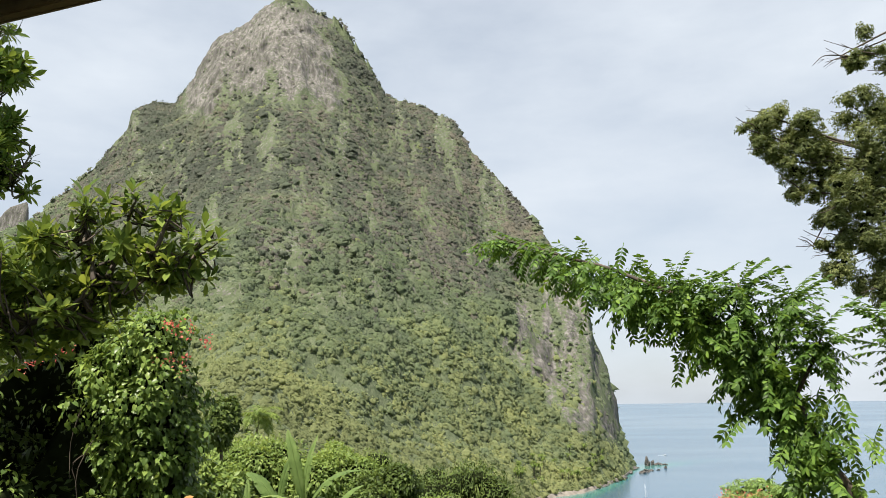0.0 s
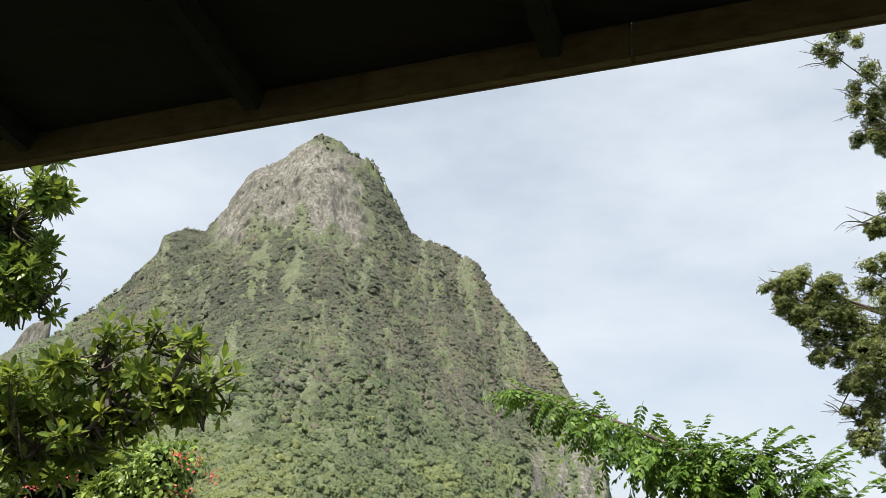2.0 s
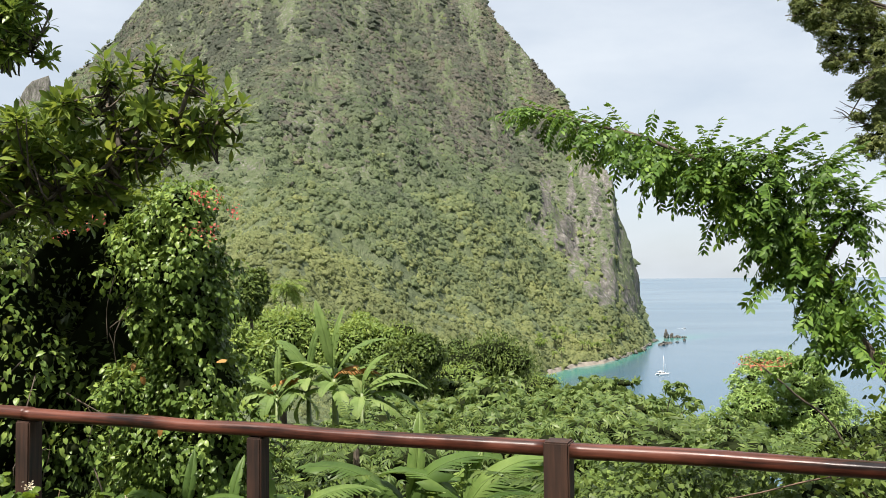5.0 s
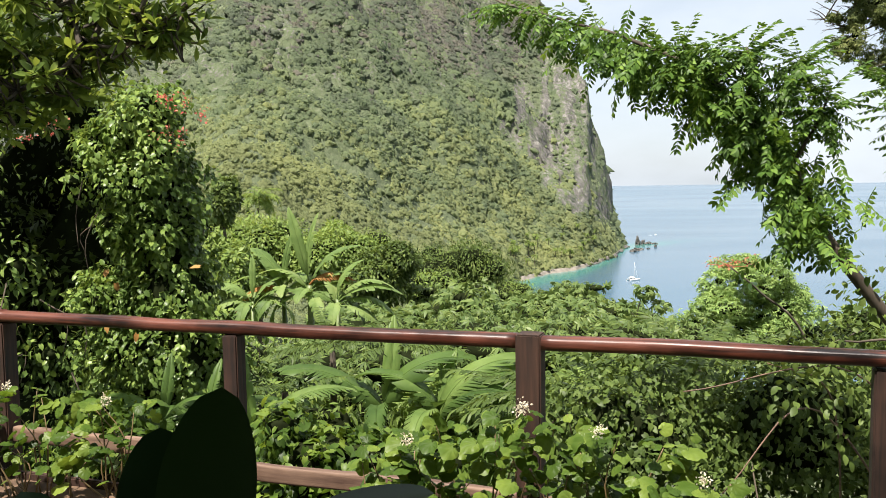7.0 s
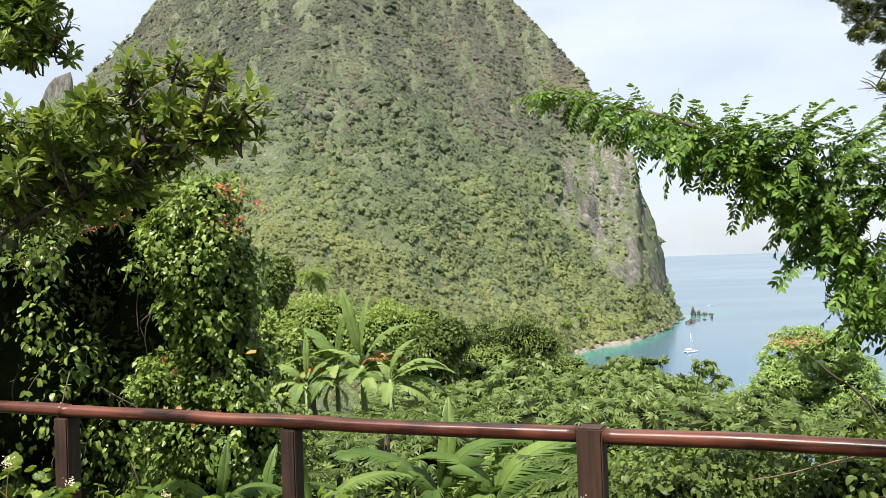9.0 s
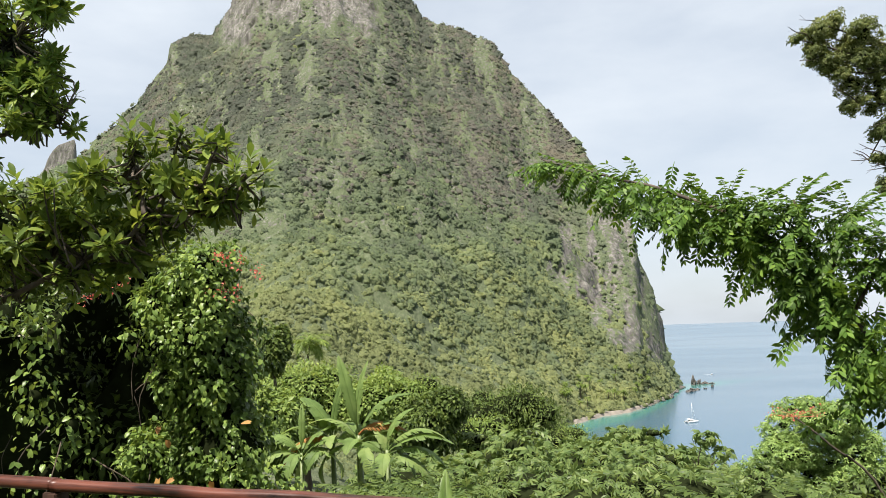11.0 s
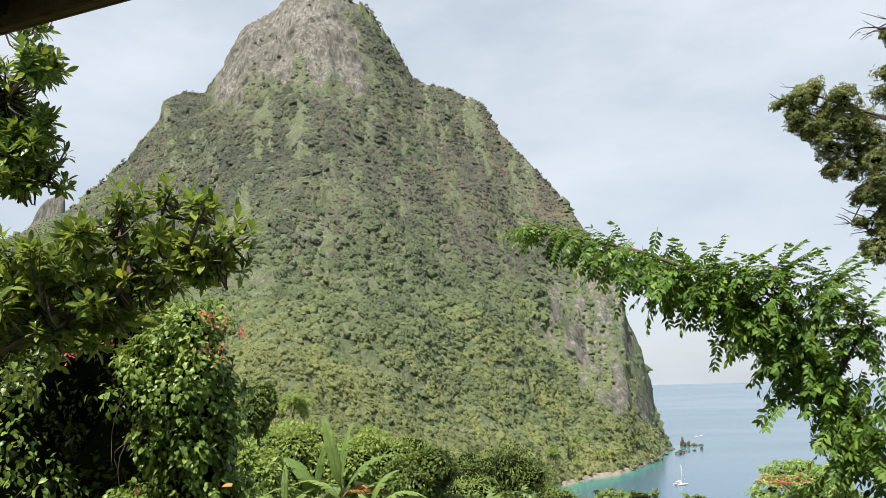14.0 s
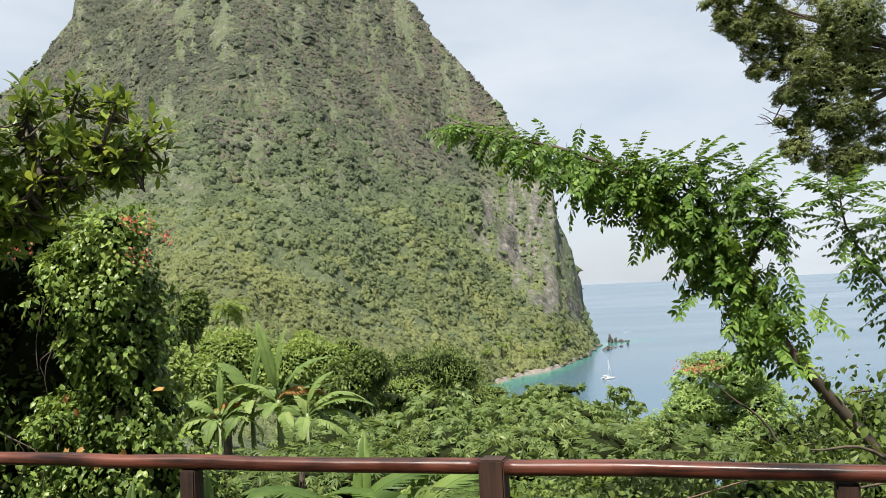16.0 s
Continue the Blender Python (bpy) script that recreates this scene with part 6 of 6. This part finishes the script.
for k in range(24):
    y = 14.0 + 9.0 * ((k * 0.618) % 1.0)
    x = (-0.16 + 0.5 * (k + 0.5) / 24) * y
    gz = ground_z(x, y)
    top = 1.6 + y * np.interp(x / y, [-0.16, 0.18, 0.24, 0.34], [-0.15, -0.15, -0.165, -0.15]) + _r.uniform(-0.4, 0.1)
    w = _r.uniform(0.9, 1.3)
    c = max(gz + 0.6, top - 0.6)
    leafy_tree("cassava_shrub", "shrub with drooping pale green hand-shaped leaves", "shrub", [(x, y, gz - 0.1), (x + 0.05, y, (gz + c) / 2), (x, y, c - 0.2)],
               [(x, y, c, w, w, 0.6), (x + _r.uniform(-0.6, 0.6), y - 0.3, c - 0.6, w * 0.9, w * 0.8, 0.7), (x, y, (gz + c) / 2 - 0.3, w * 0.9, w * 0.8, max(0.5, (c - gz) / 2))], 340, PALMATE, M_BUSH, 350 + k, 0.03, (0.8, 1.35), 0.15, "shrubs on the slope", core=0.55, limbs=False)
for k in range(22):
    x, y = _r.uniform(-3.6, 6.5), _r.uniform(10.8, 14.0)
    gz = ground_z(x, y)
    w = _r.uniform(0.6, 0.9)
    c = gz + _r.uniform(0.5, 0.9)
    leafy_tree("leafy_shrub", "dense mid-green shrub on the bank", "shrub", [(x, y, gz - 0.1), (x, y, gz + 0.3), (x, y, c)],
               [(x, y, c, w, w, 0.6), (x + _r.uniform(-0.5, 0.5), y - 0.3, c - 0.3, w * 0.8, w * 0.8, 0.5)], 620, OVAL if k % 3 else PALMATE, M_MID if k % 2 else M_BUSH, 440 + k, 0.03, (0.9, 1.5), 0.6, "shrubs on the slope", core=0.55, limbs=False)

for k, (x, y, c) in enumerate(((-3.6, 17.0, -2.0), (-2.6, 16.8, -2.1), (-1.7, 17.2, -2.0), (-4.6, 17.5, -1.9), (-4.4, 14.5, -1.7), (-3.2, 14.2, -1.8))):
    gz = ground_z(x, y)
    leafy_tree("leafy_shrub", "dense mid-green shrub on the bank", "shrub", [(x, y, gz - 0.1), (x, y, gz + 0.3), (x, y, c)],
               [(x, y, c, 0.8, 0.7, 0.6), (x + 0.4, y - 0.2, c - 0.5, 0.8, 0.7, 0.6)], 900, OVAL, M_MID, 480 + k, 0.03, (0.9, 1.5), 0.6, "shrubs on the slope", core=0.55, limbs=False)
for k, (x, y, top, w) in enumerate(((-9.5, 15, 2.0, 1.8), (-7.6, 14, 1.5, 1.5), (-11.5, 18, 3.0, 2.2), (-6.0, 13.5, 1.2, 1.2), (-13.5, 22, 4.6, 2.4), (-5.2, 12.6, 1.0, 0.9))):
    r_ = np.random.default_rng(490 + k)
    gz = ground_z(x, y)
    leafy_tree("bank_tree", "dark leafy tree filling the bank behind the thicket", "tree", [(x, y, gz - 0.2), (x, y, (gz + top) / 2), (x, y, top - 1)],
               [(x, y, top - 0.8, w, w, 0.9), (x + 0.4 * w, y, top - 2.0, w * 0.8, w, 1.1), (x - 0.4 * w, y, top - 2.2, w * 0.8, w, 1.1), (x, y, top - 3.4, w, w, 1.1)], 3200, leaf_shape(0.2, 0.09, 1, 0.2, 0.25, 0.5), M_MANGO_SHADE, 490 + k, 0.1, (0.7, 1.3), 0.5, "trees on the bank", core=0.6)

leafy_tree("flame_tree", "small rounded bright green tree with fine feathery leaves", "tree", [(9.54, 25.2, ground_z(9.54, 25.2) - 0.2), (9.39, 25.1, -4.6), (9.39, 25.0, -2.82)],
           clumps([(9.39, 25.00, -1.30, 1.18, 1.18, 0.71), (8.47, 25.00, -2.06, 0.84, 1.01, 0.67), (10.32, 25.00, -1.98, 0.84, 1.01, 0.71), (9.39, 25.00, -2.73, 1.77, 1.35, 0.84)], 24, 0.40, 503), 9500, TUFT, M_FEATHER, 501, 0.1, (1.1, 2.0), 0.4, core=0.3, limbs=False)


def flower_spray():
    """A thin leaning stem that carries coral flower sprays in front of the tree."""
    r = np.random.default_rng(502)
    base = np.array((4.2, 8.0, ground_z(4.2, 8.0)))
    t = thing("coral_flower", "thin leaning stem tipped with coral-orange flower sprays", "flower", at=tuple(base))
    line = [tuple(base), (3.66, 8.0, 0.06), (3.21, 8.0, 0.55), (2.92, 8.0, 0.8)]
    v, f = tube(spline(line, 16), [0.014, 0.007], 6)
    part("stem", (v - base, f), M_BARK, t)
    pts = np.stack((r.uniform(2.7, 3.2, 26), r.normal(8.0, 0.06, 26), 0.83 + r.normal(0, 0.025, 26)), 1)
    st = [tube([(2.92, 8.0, 0.8), tuple(q)], [0.0025, 0.0015], 4) for q in pts[:7]]
    v, f = join(*st)
    part("stalks", (v - base, f), M_FLOWER, t)
    v, f = flowers(pts, r, 4, 0.022)
    part("blossom", (v - base, f), M_FLOWER, t, "coral-orange blossom")
    q = spline(line, 40)[22:38:2]
    v, f = spray(leaf_shape(0.13, 0.05, 2, 0.2, 0.25, 0.5), q, r.normal(0, 0.7, q.shape) + np.array((0, 0, -0.6)), r.normal(0, 0.3, q.shape) + np.array((0, 0, 1)), r.uniform(0.7, 1.2, len(q)))
    part("foliage", (v - base, f), M_DARKLEAF, t)


flower_spray()


def corner_shrub():
    """Broad leaves and crossing dry branches close outside the railing's end."""
    r = np.random.default_rng(505)
    base = np.array((3.2, 4.5, ground_z(3.2, 4.5)))
    t = thing("broadleaf_shrub", "shrub with broad leaves and crossing dark branches outside the railing", "shrub", at=tuple(base))
    ends = [[(3.2, 4.5, 0.2), (2.6, 4.4, 0.75), (2.2, 4.3, 0.82)], [(3.2, 4.5, 0.3), (2.9, 4.4, 0.6), (2.35, 4.3, 0.62)], [(3.2, 4.5, 0.2), (3.0, 4.5, 0.8), (2.75, 4.4, 0.95)], [(3.2, 4.5, 0.1), (3.3, 4.4, 0.7), (3.1, 4.3, 0.95)]]
    part("trunk", (trunk_of([tuple(base - np.array((0, 0, 0.1))), (3.25, 4.5, -0.4), (3.2, 4.5, 0.4)], 0.035, 0.02, 10, 7, 3)[0] - base, trunk_of([tuple(base), (3.25, 4.5, -0.4), (3.2, 4.5, 0.4)], 0.035, 0.02, 10, 7, 3)[1]), M_BARK, t)
    for k, e in enumerate(ends):
        v, f = trunk_of(e, 0.014, 0.005, 12, 6, k)
        part("limb", (v - base, f), M_BARK, t)
    p, n = on_blobs([(2.6, 4.6, 0.72, 0.4, 0.25, 0.2), (2.95, 4.5, 0.85, 0.4, 0.3, 0.25), (2.9, 4.6, 0.4, 0.7, 0.3, 0.4), (2.3, 4.7, 0.5, 0.4, 0.2, 0.22)], 1000, r, 0.8, 0.3, 9)
    v, f = spray(leaf_shape(0.054, 0.033, 3, 0.2, 0.3, 0.45), p, n * 0.5 + r.normal(0, 0.6, p.shape) + np.array((0, 0, -0.5)), r.normal(0, 0.35, p.shape) + np.array((0, 0, 1)), r.uniform(0.6, 1.3, len(p)))
    part("foliage", (v - base, f), M_MANGO_SHADE, t)


corner_shrub()


def dry_stems():
    """Bare brown canes arching through the creepers below the railing."""
    r = np.random.default_rng(507)
    for k, (a, m, e) in enumerate((((3.6, 5.6, -0.9), (2.9, 5.5, 0.35), (1.75, 5.4, 0.3)), ((3.4, 5.6, -0.9), (2.6, 5.5, 0.15), (2.0, 5.4, -0.35)), ((2.9, 5.7, -0.9), (2.75, 5.6, 0.2), (2.3, 5.5, 0.45)))):
        t = thing("cane", "bare brown cane arching out of the creepers", "stem", "canes", at=a)
        v, f = trunk_of([a, m, e], 0.009, 0.004, 20, 6, 60 + k)
        part("stem", (v - np.array(a), f), M_PLANK, t)


dry_stems()
leafy_tree("sapling", "thin bare-stemmed sapling with tufts of leaves", "tree", [(7.05, 26, ground_z(7.05, 26) - 0.2), (6.69, 26.00, -5.24), (6.21, 26.00, -2.82)],
           [(6.45, 26.00, -1.81, 0.43, 0.36, 0.24), (7.05, 26.00, -2.29, 0.34, 0.36, 0.19), (5.85, 26.00, -2.39, 0.24, 0.29, 0.14)], 46, BIGPALMATE, M_BUSH, 511, 0.05, (0.6, 0.95), 0.6)


def fern_tree(at, n, size, seed):
    r = np.random.default_rng(seed)
    t = thing("tree_fern", "feathery dark green fern-leaved shrub", "fern", "ferns", at=at)
    me = mesh_of("frond", *pinnate(r, 22, size, size * 0.16, size * 0.035), M_MANGO_SHADE)
    part("trunk", tube([(0, 0, -0.2), (0, 0, 0.7)], [0.05, 0.04], 7), M_BARK, t)
    for k in range(n):
        ob = part("frond", me, None, t)
        ob.location = (0, 0, 0.7)
        ob.rotation_euler = (radians(r.uniform(-5, 40)), 0, radians(k * 137.5))


for k, (x, y, z) in enumerate(((-0.4, 11.5, -1.3), (-1.3, 11.8, -1.3), (1.35, 7.2, -0.95), (1.85, 7.4, -0.85), (-1.6, 9.9, -1.5), (2.5, 7.5, -0.75), (1.2, 8.2, -1.1))):
    fern_tree((x, y, z), 12, 0.9, 520 + k)


def crown_blobs(c, w, h, n, r):
    out = [(c[0], c[1], c[2], w * 0.7, w * 0.7, h * 0.7)]
    for k in range(n):
        a = r.uniform(0, 6.28)
        e = r.uniform(0.35, 0.7)
        out.append((c[0] + math.cos(a) * w * e, c[1] + math.sin(a) * w * e, c[2] + r.uniform(-0.3, 0.45) * h, w * r.uniform(0.3, 0.45), w * r.uniform(0.3, 0.45), h * r.uniform(0.3, 0.45)))
    return out


def slope_tree(x, y, top, w, h, seed, mat=M_MID, label="broad-crowned green tree on the slope", count=4200, leaf=TREELEAF, size=(0.5, 1.0), name="slope_tree"):
    r = np.random.default_rng(seed)
    gz = ground_z(x, y)
    c = (x, y, top - h * 0.75)
    return leafy_tree(name, label, "tree", [(x, y, min(gz, c[2] - h) - 0.3), (x + 0.1, y, (gz + c[2]) / 2), (x, y, c[2])], crown_blobs(c, w, h, 7, r), count, leaf, mat, seed, 0.05 * w + 0.05, size, 0.5, "trees on the slope", core=0.68)


MANGOLEAF = leaf_shape(0.2, 0.09, 1, 0.2, 0.25, 0.5)
slope_tree(1.6, 60, -2.3, 3.9, 2.6, 601, M_MANGO_SHADE, "dark round-crowned mango tree on the slope", 6500)
slope_tree(-4.7, 38, -0.1, 2.3, 2.2, 602, M_MID, "dense rounded green mango tree behind the bananas", 9000, MANGOLEAF, (0.8, 1.4))
slope_tree(-8.6, 39, 0.35, 3.0, 2.4, 603, M_MID, "dense rounded green mango tree behind the bananas", 11000, MANGOLEAF, (0.8, 1.4))
slope_tree(-5.4, 22.5, 0.1, 0.95, 1.5, 615, M_MID, "dense rounded green mango tree behind the bananas", 7000, MANGOLEAF, (0.7, 1.2))
slope_tree(-2.6, 36, -1.0, 1.9, 1.8, 604, M_MANGO_SHADE, count=7000, leaf=MANGOLEAF, size=(0.8, 1.4))
slope_tree(-6.3, 25, 1.85, 0.55, 0.95, 605, M_MANGO_SHADE, "small dark bushy tree beside the vines", 4200, MANGOLEAF, (0.5, 0.9))
slope_tree(-0.6, 48, -3.2, 2.4, 1.8, 606, M_MID, count=2200, size=(0.6, 1.1))
slope_tree(-12.5, 55, -1.3, 4.0, 3.0, 607, M_MID)
slope_tree(-8.5, 70, -2.2, 4.5, 3.0, 608, M_MID)
slope_tree(-3.5, 85, -5.0, 5.0, 3.2, 609, M_MID)
slope_tree(5.5, 80, -7.2, 4.5, 3.0, 610, M_MID)
slope_tree(0.5, 100, -7.0, 5.5, 3.4, 611, M_MID)
slope_tree(-20, 62, 1.5, 5.0, 3.5, 612, M_MID)
slope_tree(11.5, 21, -1.3, 1.6, 1.2, 613, M_MID, count=2000, size=(0.4, 0.8))
slope_tree(8.7, 20, -1.9, 1.5, 1.1, 614, M_MANGO_SHADE, count=2000, size=(0.35, 0.7))
palm((-20.9, 90, ground_z(-20.9, 90)), 0.5 - ground_z(-20.9, 90), 701, 0.92, 30)
_r = np.random.default_rng(71)
for k in range(34):
    ang = _r.uniform(4.5, 10.4)
    dist = float(foot_distance(ang)) + _r.uniform(14, 60)
    x, y = dist * math.sin(radians(ang)), dist * math.cos(radians(ang))
    palm((x, y, ground_z(x, y)), _r.uniform(6, 11), 710 + k, 1.2, 13)


def far_house():
    h = thing("house", "small house with a pale green metal roof behind the trees", "house", at=(-16.6, 30, ground_z(-16.6, 30)))
    z = 7.05 - h.location[2]
    part("wall", box(5.0, 4.0, z - 0.9, 0.02, (-1.5, 1.0, (z - 0.9) / 2 - 0.2)), M_WALL, h)
    for s in (-1, 1):
        part("roof_slope", box(6.0, 2.9, 0.06, 0.01, (-1.5, 1.0 + s * 1.25, z - 0.65), Matrix.Rotation(radians(-s * 26), 3, "X")), M_ROOFGREEN, h)


far_house()
